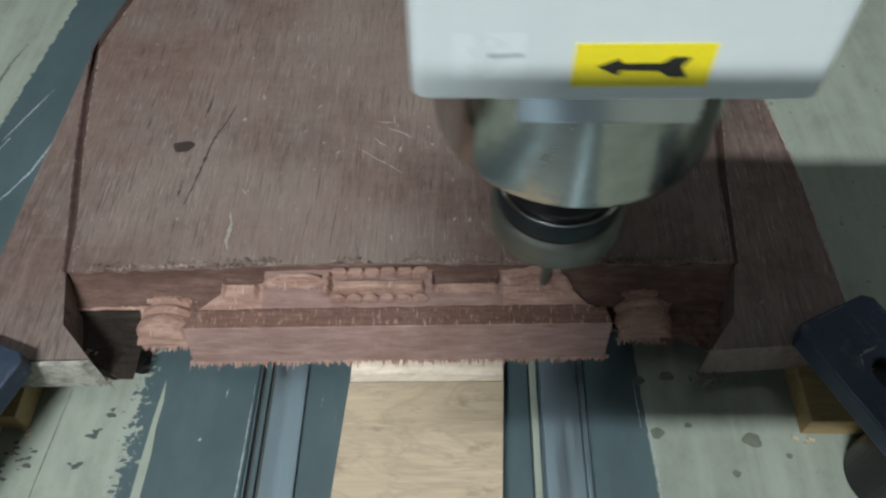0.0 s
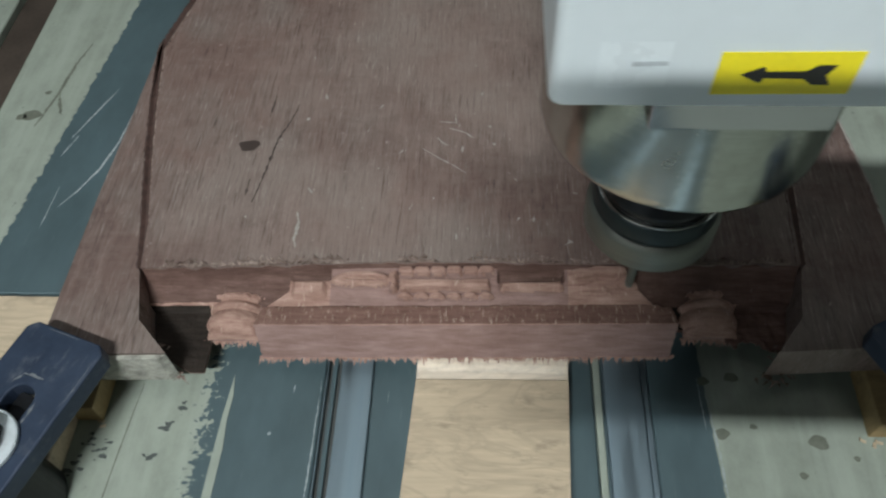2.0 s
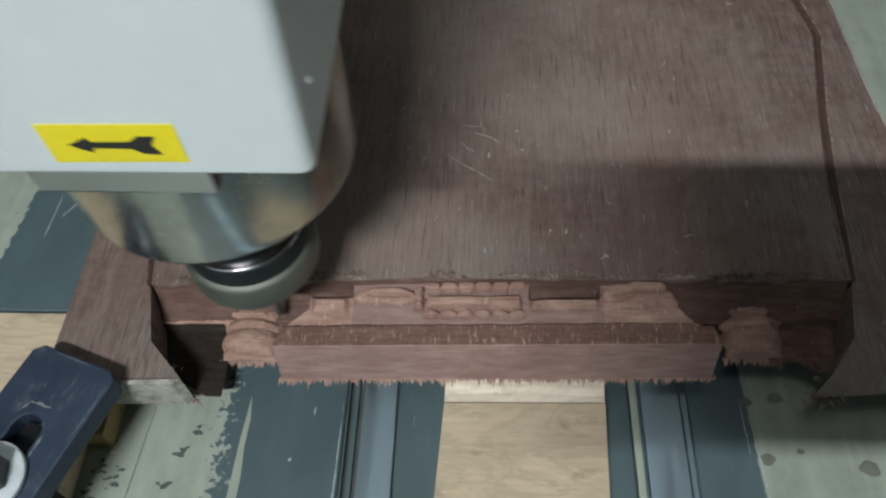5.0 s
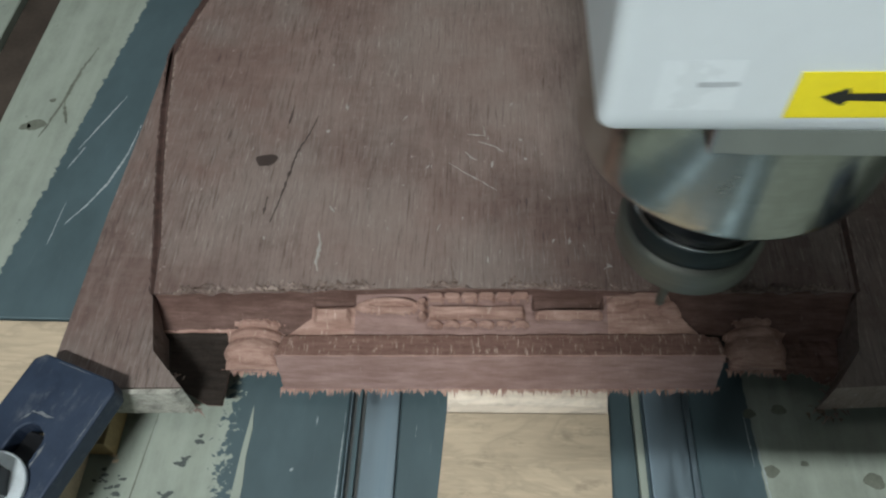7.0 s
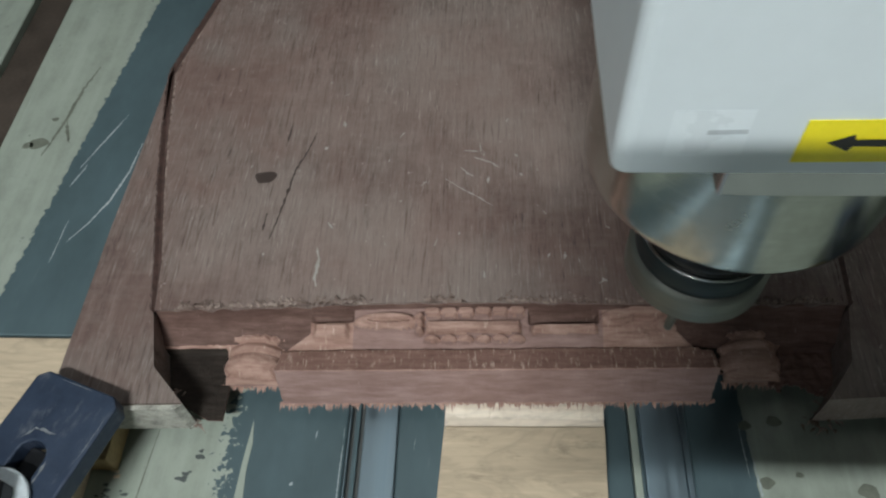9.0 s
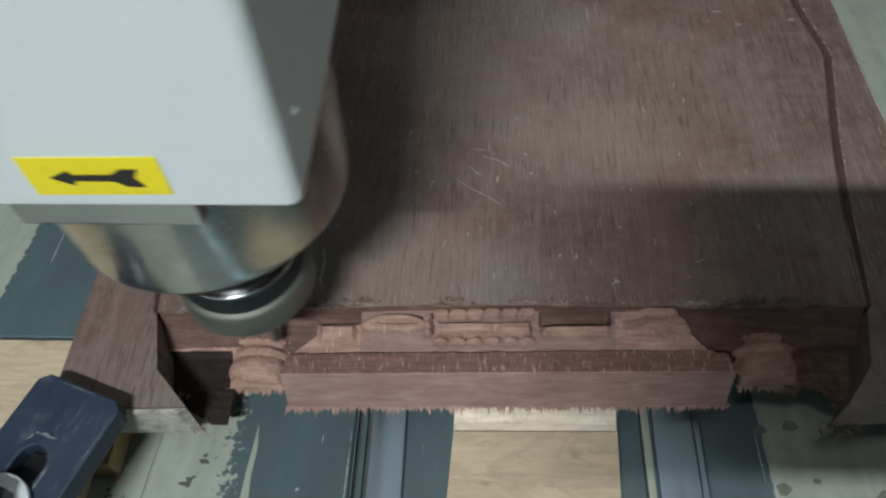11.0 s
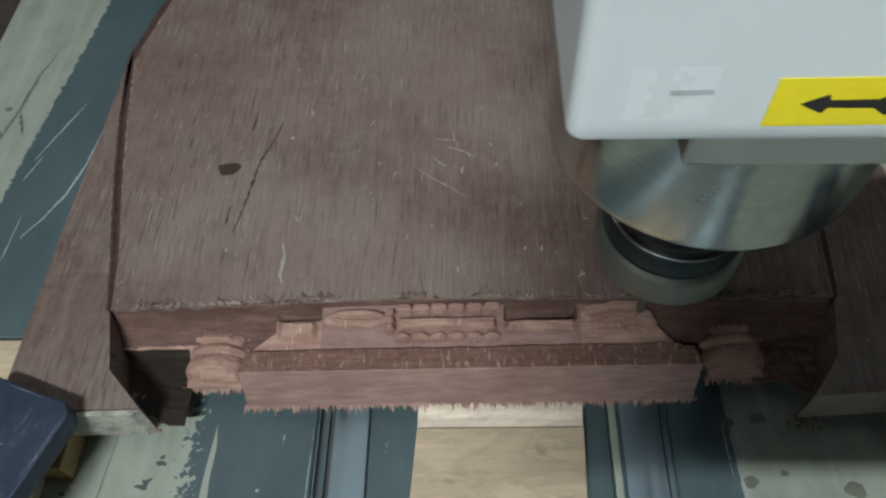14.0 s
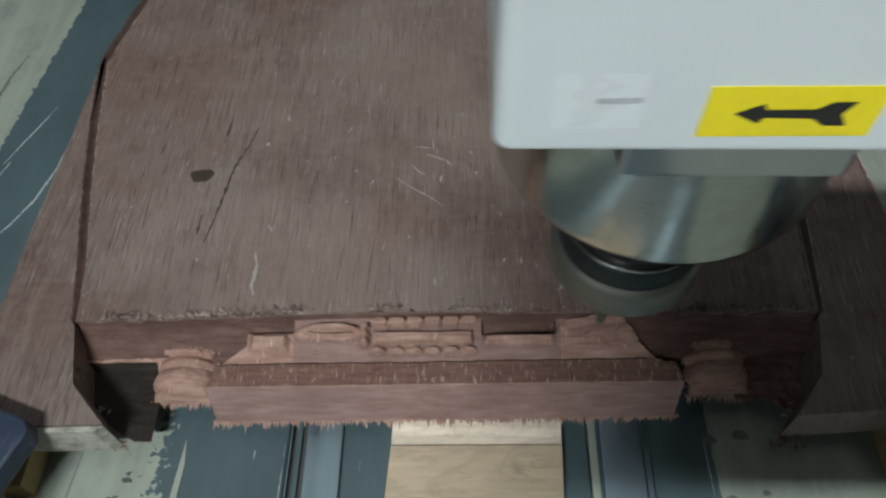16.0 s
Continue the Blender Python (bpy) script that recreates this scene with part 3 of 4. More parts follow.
def plates():
    left = empty("spacer_plate", "pale green plate with torn dark grey film, under the board's side", "spacer plate")
    part("plate", box(-0.1368, -0.012, 0.0, 0.75, 0.0004, 0.0157, 0.0006, 1), PLATE_L, left)
    for pts, w in (([(-0.0745, 0.060), (-0.066, 0.073), (-0.058, 0.090), (-0.0525, 0.112), (-0.0505, 0.135)], 0.0012),
                   ([(-0.084, 0.115), (-0.076, 0.135), (-0.066, 0.160)], 0.0010), ([(-0.086, 0.10), (-0.080, 0.117)], 0.0009),
                   ([(-0.080, 0.045), (-0.0785, 0.075)], 0.0006)):
        part("scratch", ribbon(pts, w, 0.0158, 0.0001), FILM_SCRATCH, left)
    for pts in ([(-0.112, 0.125), (-0.106, 0.155), (-0.103, 0.185), (-0.098, 0.205)], [(-0.1055, 0.155), (-0.0975, 0.135)]):
        part("mark", ribbon(pts, 0.0020, 0.0158, 0.0001), STAIN, left)
    for x, y, r in ((-0.1174, 0.1350, 0.0060), (-0.1235, 0.1335, 0.0035), (-0.1130, 0.1560, 0.0022)):
        outline = [(x + r * (1 + 0.2 * math.sin(3 * a + x * 900)) * math.cos(a), y + r * 0.75 * (1 + 0.15 * math.sin(2 * a)) * math.sin(a)) for a in [k * math.pi / 8 for k in range(16)]]
        part("stain", prism(outline, 0.0157, 0.0159), STAIN, left)
    right = empty("spacer_plate", "pale green stained plate under the board's far side", "spacer plate")
    part("plate", box(0.345, 0.60, -0.012, 0.75, 0.0004, 0.0157, 0.0006, 1), BENCH_P, right)
    tagged(part("plywood_packer", box(-0.16, -0.028, -0.135, -0.0012, 0.0004, 0.0154, 0.0006, 1), PLY), "pale grained plywood packer lying on the table under the clamp", "packer")


def ply_strip():
    strip = empty("plywood_strip", "pale plywood strip under the board with a raw whitish cut end", "plywood strip")
    part("strip", prism([(0.1436, -0.0455), (0.2192, -0.0442), (0.2150, -0.16), (0.1360, -0.16)], 0.0004, 0.0150, 0.0004), PLY, strip)
    part("strip", prism([(0.1446, 0.16), (0.2205, 0.16), (0.2192, -0.0440), (0.1436, -0.0453)], 0.0004, 0.0132, 0.0002), PLY_RAW, strip, "raw whitish milled plywood")
    bm = bmesh.new()
    nx, ny = 120, 14
    rows = []
    for j in range(ny + 1):
        row = []
        for k in range(nx + 1):
            x = 0.1440 + 0.0752 * k / nx
            f = j / ny
            y = -0.0400 + 0.0012 * noise.noise((x * 240, 2, 1)) + 0.0008 * noise.noise((x * 800, 2, 1)) + 0.016 * f
            z = 0.0133 + (0.0015 + 0.0011 * noise.noise((x * 130, y * 90, 3)) + 0.0007 * noise.noise((x * 420, y * 300, 5))) * min(1.0, f * 5)
            row.append(bm.verts.new((x, y, z)))
        rows.append(row)
    for p, q in zip(rows, rows[1:]):
        for k in range(nx):
            bm.faces.new((p[k], p[k + 1], q[k + 1], q[k]))
    part("torn_veneer", bm, PLY_RAW, strip, "ragged torn veneer", True)


# ---------- the workpiece ----------
TOP, LOW = 0.0404, 0.0160
GROOVE_L = [(0.0005, 0.0012), (-0.0055, 0.030), (-0.0162, 0.079), (-0.0245, 0.1225), (-0.0318, 0.1700), (-0.0308, 0.1780), (-0.0214, 0.2247), (0.004, 0.34)]
GROOVE_R = [(0.3350, 0.0095), (0.3408, 0.0700), (0.3470, 0.1160), (0.3585, 0.1800), (0.3580, 0.1870), (0.3531, 0.2139), (0.334, 0.34)]


def back_edge(x):
    """Where the board's top ends above the carving."""
    return 0.0012 + 0.0083 * min(1.0, max(0.0, x / 0.335)) + 0.0032 * math.exp(-((x - 0.14) / 0.09) ** 2)


def sheet(outline, name, parent):
    """One stretch of the board, from its top to its underside."""
    return part(name, prism(outline, LOW, TOP), WOOD, parent)


def board():
    work = empty("carved_board", "dark reddish-brown hardwood board being carved, dusty and scratched, clamped on packers", "wooden board")
    g = 0.0020

    def shift(line, d):
        return [(x + d, y) for x, y in line]

    # outer stretches beyond the two scribed grooves; each runs forward as an arm beside the cut-out
    sheet([(-0.0372, -0.0490), (0.0250, -0.0468), (0.0075, -0.0290)] + [(0.0, 0.0)] + shift(GROOVE_L[:6], -g) + [(-0.0335, 0.168), (-0.0345, 0.11), (-0.0365, 0.05)], "arm", work)
    sheet([(0.3760, -0.0352), (0.3842, -0.034), (0.3830, 0.06), (0.3765, 0.13), (0.3735, 0.215), (0.366, 0.34)] + shift(GROOVE_R, g)[::-1] + [(0.3345, 0.0072), (0.3288, -0.0210), (0.3140, -0.0400)], "arm", work)
    front = [(0.0 + 0.335 * k / 60, back_edge(0.335 * k / 60) + 0.0007 * noise.noise((k * 0.9, 3, 1))) for k in range(61)]
    left = shift(GROOVE_L, g)
    right = shift(GROOVE_R, -g)
    sheet(front + right[1:] + left[:0:-1], "panel", work)
    # groove floors, a little way below the top
    for line in (GROOVE_L, GROOVE_R):
        bm = bmesh.new()
        rows = [[bm.verts.new((x - g, y, TOP - 0.0001)), bm.verts.new((x - 0.0002, y, TOP - 0.0014)), bm.verts.new((x + g, y, TOP - 0.0001))] for x, y in line]
        for a, b in zip(rows, rows[1:]):
            bm.faces.new((a[0], a[1], b[1], b[0]))
            bm.faces.new((a[1], a[2], b[2], b[1]))
        part("groove", bm, GROOVE, work, "dark scribed groove")
        for side in (-1, 1):
            edge = [(x + side * 0.0024, y) for x, y in line]
            part("groove_edge", ribbon(edge, 0.0010, TOP + 0.00004, 0.0001, 1.4), GROOVE if side < 0 else CRUMB, work)
    # pale battered front of the arm
    part("end_face", prism([(-0.0372, -0.0493), (-0.0372, -0.0512), (0.0215, -0.0496), (0.0252, -0.0470)], LOW + 0.0004, TOP - 0.0012, 0.0004), DUSTY, work, "pale dusty end grain")
    # stain, crack, scratches on the top
    outline = [(0.041 + 0.0058 * (1 + 0.16 * math.sin(3 * a)) * math.cos(a), 0.0868 + 0.0048 * (1 + 0.2 * math.sin(2 * a + 1)) * math.sin(a)) for a in [k * math.pi / 10 for k in range(20)]]
    part("stain", prism(outline, TOP + 0.00005, TOP + 0.0002), SPOT, work, "small dark oil stain")
    for pts, w in (([(0.0655, 0.120), (0.0625, 0.108), (0.0570, 0.092), (0.0555, 0.080), (0.0530, 0.062), (0.0500, 0.045)], 0.0014), ([(0.0460, 0.062), (0.0455, 0.050)], 0.0012),
                   ([(0.0505, 0.128), (0.0490, 0.110)], 0.0010)):
        part("crack", ribbon(pts, w, TOP + 0.00006, 0.0001), SPOT, work, "dark hairline crack")
    for pts, w in (([(0.1406, 0.0862), (0.150, 0.0790), (0.158, 0.0740), (0.1664, 0.0675)], 0.0012), ([(0.0760, 0.040), (0.0778, 0.032), (0.0770, 0.022), (0.0785, 0.016)], 0.0026),
                   ([(0.1560, 0.1020), (0.1650, 0.0985), (0.1700, 0.0945)], 0.0020), ([(0.1490, 0.0945), (0.1525, 0.0900), (0.1560, 0.0885)], 0.0016), ([(0.1500, 0.107), (0.160, 0.1062)], 0.0010),
                   ([(0.1590, 0.113), (0.1600, 0.104)], 0.0010), ([(0.0800, 0.056), (0.0824, 0.052)], 0.0030), ([(0.220, 0.0228), (0.2224, 0.0208)], 0.0022), ([(0.2283, 0.0802), (0.2303, 0.0788)], 0.0020), ([(0.2985, 0.2222), (0.3040, 0.2228)], 0.0030), ([(0.3100, 0.2103), (0.3140, 0.2098)], 0.0026), ([(0.3420, 0.2136), (0.3466, 0.2142)], 0.0028)):
        part("scratch", ribbon(pts, w * 0.6, TOP + 0.00006, 0.00012), SCRATCH, work, "pale scratch")
    rnd = random.Random(8)
    for _ in range(46):
        x, y = rnd.gauss(0.165, 0.075), abs(rnd.gauss(0.055, 0.055)) + 0.018
        if 0.012 < x < 0.325 and y < 0.21:
            a, ln = rnd.gauss(1.57, 0.5), rnd.uniform(0.0012, 0.0050)
            part("scratch", ribbon([(x, y), (x + ln * math.cos(a), y + ln * math.sin(a))], rnd.uniform(0.0005, 0.0013), TOP + 0.00006, 0.0001, 1.4), SCRATCH, work, "pale scratch")
    arris = [(0.3839, -0.030), (0.3838, 0.0), (0.3830, 0.03), (0.3826, 0.06), (0.3796, 0.095), (0.3762, 0.13), (0.3745, 0.17), (0.3732, 0.215)]
    part("worn_edge", ribbon(arris, 0.0016, TOP - 0.0001, 0.0003), SCRATCH, work, "pale worn edge")
    carving(work)
    return work


def relief(u, y):
    """Ornament: raised tablets, a leaf and rows of beads; u along the board, y across it."""
    z = 0.0

    def tablet(x0, x1, y0, y1, h, soft=0.0012):
        f = lambda a, lo, hi: max(0.0, min(1.0, (a - lo) / soft, (hi - a) / soft))
        return h * f(u, x0, x1) * f(y, y0, y1)

    z += tablet(0.0785, 0.0968, -0.0078, 0.0008, 0.0018, 0.0022)
    z += 0.6 * tablet(0.0975, 0.2420, -0.0120, -0.0005, 0.0008, 0.004)
    d = 1 - ((u - 0.115) / 0.017) ** 2 - ((y + 0.0000) / 0.0042) ** 2
    if d > 0:
        z += 0.0040 * math.sqrt(d)
    d = 1 - ((u - 0.116) / 0.0105) ** 2 - ((y + 0.0004) / 0.0016) ** 2
    if d > 0:
        z -= 0.0026 * math.sqrt(d)
    for k in range(3):
        d = 1 - ((u - 0.1310) / 0.0022) ** 2 - ((y - 0.0020 + 0.0035 * k) / 0.0018) ** 2
        if d > 0:
            z += 0.0035 * math.sqrt(d)
    for k in range(6):
        d = 1 - ((u - 0.1370 - 0.0082 * k) / 0.0040) ** 6 - ((y - 0.0042) / 0.0022) ** 2
        if d > 0:
            z += 0.0036 * math.sqrt(d)
        d = 1 - ((u - 0.1370 - 0.0082 * k) / 0.0040) ** 2 - ((y + 0.0085) / 0.0018) ** 2
        if d > 0:
            z += 0.0024 * math.sqrt(d)
    z += tablet(0.1335, 0.1800, -0.0062, 0.0000, 0.0026)
    z += tablet(0.1840, 0.2170, -0.0066, -0.0012, 0.0024, 0.0020)
    for cu, cy, ru, ry, h in ((0.226, 0.0015, 0.008, 0.0036, 0.0034), (0.239, 0.0040, 0.010, 0.0030, 0.0034), (0.250, -0.0010, 0.007, 0.0040, 0.0016)):
        d = 1 - ((u - cu) / ru) ** 2 - ((y - cy) / ry) ** 2
        if d > 0:
            z += h * math.sqrt(d)
    return z * 2.1


def turned(u, y, centre, y_back):
    """A half-buried turned baluster that points forward."""
    s = (y_back - y) / 0.025
    r = 0.0134
    for at, wide, swell in ((0.10, 0.10, 0.0034), (0.25, 0.035, -0.0012), (0.36, 0.08, 0.0012), (0.48, 0.03, -0.0007), (0.66, 0.14, 0.0016), (0.84, 0.03, -0.0005)):
        r += swell * math.exp(-((s - at) / wide) ** 2)
    if s < 0.21:
        r += 0.0007 * math.cos(math.asin(max(-1.0, min(1.0, (u - centre) / 0.0172))) * 20)
    d = r * r - (u - centre) ** 2
    nose = max(0.0, (s - 0.72) / 0.28, (0.22 - s) / 0.20)
    return LOW + 0.80 * math.sqrt(d) * math.sqrt(max(0.03, 1 - 0.995 * nose * nose)) if d > 0 else 0.0


def carved_height(x, y):
    """Height and kind of the carved wood, or None where the cutter has gone right through."""
    yb = back_edge(x)
    tilt = 0.0083 * x / 0.335 - 0.0040      # the front runs slightly askew to the table
    v = y - tilt                            # across the carving
    z, kind = None, 0
    # rear wall, hollowed out below the top edge; its darker wood paints in shade
    wall = yb - y
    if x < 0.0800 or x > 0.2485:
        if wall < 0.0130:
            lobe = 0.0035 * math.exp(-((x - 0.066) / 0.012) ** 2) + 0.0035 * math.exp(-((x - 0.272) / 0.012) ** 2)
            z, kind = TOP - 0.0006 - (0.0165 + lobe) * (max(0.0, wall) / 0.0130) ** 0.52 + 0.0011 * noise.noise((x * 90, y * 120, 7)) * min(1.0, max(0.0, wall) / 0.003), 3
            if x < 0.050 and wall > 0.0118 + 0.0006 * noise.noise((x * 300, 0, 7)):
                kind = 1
    # long block: ornament, ribbed fillet, slanting front
    left = 0.0625 + 0.0022 * abs(v + 0.0240) / 0.009
    right = 0.2722 - 0.0022 * abs(v + 0.0240) / 0.009
    if v > -0.0145:
        left = min(0.0630 + 1.35 * (v + 0.0145), 0.0770 + 0.1 * max(0.0, v))
        right = 0.2650 - 0.75 * (v + 0.0145) - 0.0025 * math.sin((v + 0.0145) * 130)
    if left < x < right:
        if v > -0.0130:
            rise = max(0.0, min(1.0, (v + 0.013) / (yb - tilt + 0.013)))
            base = 0.0300 + 0.0060 * rise ** 1.1 + relief(x, v)
            # raised ornament gets the paler wood, a highlight put into the colour
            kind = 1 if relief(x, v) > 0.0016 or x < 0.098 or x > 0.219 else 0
            # recesses are lowered and take the shade-darkened wood
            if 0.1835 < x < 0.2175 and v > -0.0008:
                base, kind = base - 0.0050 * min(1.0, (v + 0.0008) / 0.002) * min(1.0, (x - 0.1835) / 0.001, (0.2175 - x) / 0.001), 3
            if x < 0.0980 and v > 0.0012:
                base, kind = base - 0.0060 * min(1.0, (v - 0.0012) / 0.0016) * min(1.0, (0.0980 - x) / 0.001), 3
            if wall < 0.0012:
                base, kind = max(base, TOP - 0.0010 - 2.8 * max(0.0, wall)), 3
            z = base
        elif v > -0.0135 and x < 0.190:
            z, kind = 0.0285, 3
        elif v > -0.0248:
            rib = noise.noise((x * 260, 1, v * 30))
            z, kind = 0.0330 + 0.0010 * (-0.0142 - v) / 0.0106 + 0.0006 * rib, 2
        elif v > -0.0338:
            z, kind = 0.0340 - (0.0340 - LOW) * (-0.0248 - v) / 0.0090, 0
    for centre in (0.0478, 0.2910):
        t = turned(x, v, centre, 0.0010)
        if t and -0.0242 < v < -0.0004 and (z is None or t > z):
            z, kind = t, 1
    # thin web still left at the foot of the cut, near-black for shade
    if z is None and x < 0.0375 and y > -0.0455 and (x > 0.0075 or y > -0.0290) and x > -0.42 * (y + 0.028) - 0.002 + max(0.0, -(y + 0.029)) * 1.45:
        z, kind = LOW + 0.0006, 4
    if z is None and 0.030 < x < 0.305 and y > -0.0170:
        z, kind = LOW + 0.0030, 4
    torn = 0.008 * noise.noise((x * 190, 2, 5)) + 0.003 * noise.noise((x * 700, 4, 5))
    if z is None and 0.298 < x < 0.3345 and y > -0.023 + torn - 0.5 * max(0.0, x - 0.312) and (x < 0.329 or y > -0.021):
        z, kind = LOW + 0.0006 + 0.0012 * noise.noise((x * 260, y * 260, 9)), 3
    if z is not None:
        z += (0.00035 if kind == 1 else 0.0003) * (noise.noise((x * 330, y * 330, 0)) + 0.5 * noise.noise((x * 800, y * 800, 3)))
    return None if z is None else (z, kind)


def carving(work):
    nx, ny = 600, 130
    x0, x1, y0, y1 = 0.0004, 0.3346, -0.0470, 0.0145
    heights, kinds, slots = {}, {}, []
    for i in range(nx + 1):
        for j in range(ny + 1):
            x = x0 + (x1 - x0) * i / nx
            y = y0 + (back_edge(x) + 0.0006 - y0) * j / ny
            h = carved_height(x, y)
            if h is not None:
                heights[i, j] = (x, y, min(h[0], TOP - 0.0003))
                kinds[i, j] = h[1]
    verts, faces, index = [], [], {}
    for key, co in heights.items():
        index[key] = len(verts)
        verts.append(co)
    floor = {}

    def foot(key):
        if key not in floor:
            floor[key] = len(verts)
            x, y, z = heights[key]
            verts.append((x, y, LOW - 0.0002))
        return floor[key]

    cells = {(i, j) for i in range(nx) for j in range(ny) if all(k in index for k in ((i, j), (i + 1, j), (i + 1, j + 1), (i, j + 1)))}
    for i, j in cells:
        faces.append((index[i, j], index[i + 1, j], index[i + 1, j + 1], index[i, j + 1]))
        slots.append(kinds[i, j])
        for (di, dj), a, b in (((0, -1), (i, j), (i + 1, j)), ((0, 1), (i + 1, j + 1), (i, j + 1)), ((-1, 0), (i, j + 1), (i, j)), ((1, 0), (i + 1, j), (i + 1, j + 1))):
            if (i + di, j + dj) not in cells:
                faces.append((index[a], foot(a), foot(b), index[b]))
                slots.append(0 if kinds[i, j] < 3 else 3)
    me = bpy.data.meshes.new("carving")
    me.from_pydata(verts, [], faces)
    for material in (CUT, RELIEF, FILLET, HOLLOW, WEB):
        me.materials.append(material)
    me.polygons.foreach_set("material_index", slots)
    me.polygons.foreach_set("use_smooth", [True] * len(me.polygons))
    ob = new("carving", me)
    ob.parent = work
    ob["label"] = "freshly cut red-brown relief with beads, tablets and turned ends"
    # pale painted highlight along the ridge at the fillet's front
    ridge = [(x, -0.0248 + 0.0083 * x / 0.335 - 0.0040 + 0.0002 * noise.noise((x * 300, 5, 0))) for x in [0.0640 + 0.00345 * k for k in range(61)]]
    part("ridge", ribbon(ridge, 0.0008, 0.0339, 0.0004), RELIEF, work, "pale line painted as the ridge's highlight")
    # splinters along the lower edges, and torn fibres along the top edge
    rnd = random.Random(11)
    bm = bmesh.new()

    def sliver(x, y, z, dx, dy, dz, w):
        a = bm.verts.new((x - w, y, z))
        b = bm.verts.new((x + w, y, z))
        c = bm.verts.new((x, y + w, z - w))
        d = bm.verts.new((x + dx, y + dy, z + dz))
        for f in ((a, b, d), (b, c, d), (c, a, d), (a, c, b)):
            bm.faces.new(f)

    x = 0.0640
    while x < 0.2715:
        y = -0.0337 + 0.0083 * x / 0.335 - 0.0040
        for _ in range(3):
            sliver(x, y + rnd.uniform(0, 0.0012), LOW + 0.0003, rnd.uniform(-0.0008, 0.0008), -rnd.uniform(0.0005, 0.0050) * rnd.random(), -rnd.uniform(0.0006, 0.0048) * rnd.random() - 0.0004, rnd.uniform(0.0004, 0.0011))
        x += rnd.uniform(0.0005, 0.0016)
    for centre in (0.0478, 0.2910):
        x = centre - 0.014
        while x < centre + 0.014:
            y = -0.0236 + 0.0083 * x / 0.335 - 0.0040
            for _ in range(2):
                sliver(x, y, LOW + 0.0006, rnd.uniform(-0.001, 0.001), -rnd.uniform(0.0005, 0.004), -rnd.uniform(0.0003, 0.004), rnd.uniform(0.0005, 0.0011))
            x += rnd.uniform(0.0006, 0.0016)
    tagged(part("splinter_fringe", bm, RELIEF, work, "ragged splinters on the lower edge"), kind="stuff")
    bm = bmesh.new()
    x = 0.012
    while x < 0.333:
        n = int(11 * max(0, noise.noise((x * 60, 0.3, 2)) + 0.26 + 0.9 * max(0.0, x - 0.20)))
        for _ in range(n):
            y = back_edge(x) + rnd.uniform(-0.0010, 0.0040) * rnd.random()
            sliver(x + rnd.uniform(-0.0015, 0.0015), y, TOP - 0.0002, rnd.uniform(-0.0018, 0.0018), rnd.uniform(-0.0010, 0.0022), rnd.uniform(0.0003, 0.0030), rnd.uniform(0.0006, 0.0019))
        x += rnd.uniform(0.0008, 0.0026)
    # clumps of crumbs and lifted fibres on the top beside the cut
    for cx, count, spread in ((0.085, 16, 0.0030), (0.099, 8, 0.0020), (0.135, 8, 0.0030), (0.176, 18, 0.0040), (0.196, 16, 0.0040), (0.208, 22, 0.0030), (0.226, 16, 0.0040), (0.243, 12, 0.0030), (0.262, 12, 0.0040), (0.284, 26, 0.0040), (0.297, 22, 0.0035), (0.312, 28, 0.0045), (0.326, 12, 0.0030)):
        for _ in range(count):
            x = cx + rnd.gauss(0, spread)
            sliver(x, back_edge(min(x, 0.335)) + abs(rnd.gauss(0, 0.0022)) - 0.0004, TOP - 0.0003, rnd.uniform(-0.0020, 0.0020), rnd.uniform(-0.0010, 0.0020), rnd.uniform(0.0005, 0.0034), rnd.uniform(0.0005, 0.0014))
    for cx, cy, z, count, spread in ((0.0240, -0.0474, LOW + 0.0010, 12, 0.0018), (0.0100, -0.0312, LOW + 0.0012, 10, 0.0020), (0.3180, -0.0400, LOW + 0.0010, 30, 0.0040), (0.3255, -0.0300, LOW + 0.0010, 24, 0.0040)):
        for _ in range(count):
            sliver(cx + rnd.gauss(0, spread), cy + rnd.gauss(0, spread * 0.7), z, rnd.uniform(-0.003, 0.003), rnd.uniform(-0.004, 0.001), rnd.uniform(-0.003, 0.002), rnd.uniform(0.0004, 0.0013))
    tagged(part("torn_fibre_fringe", bm, CRUMB, work, "torn crumbly fibres along the cut edge"), kind="stuff")


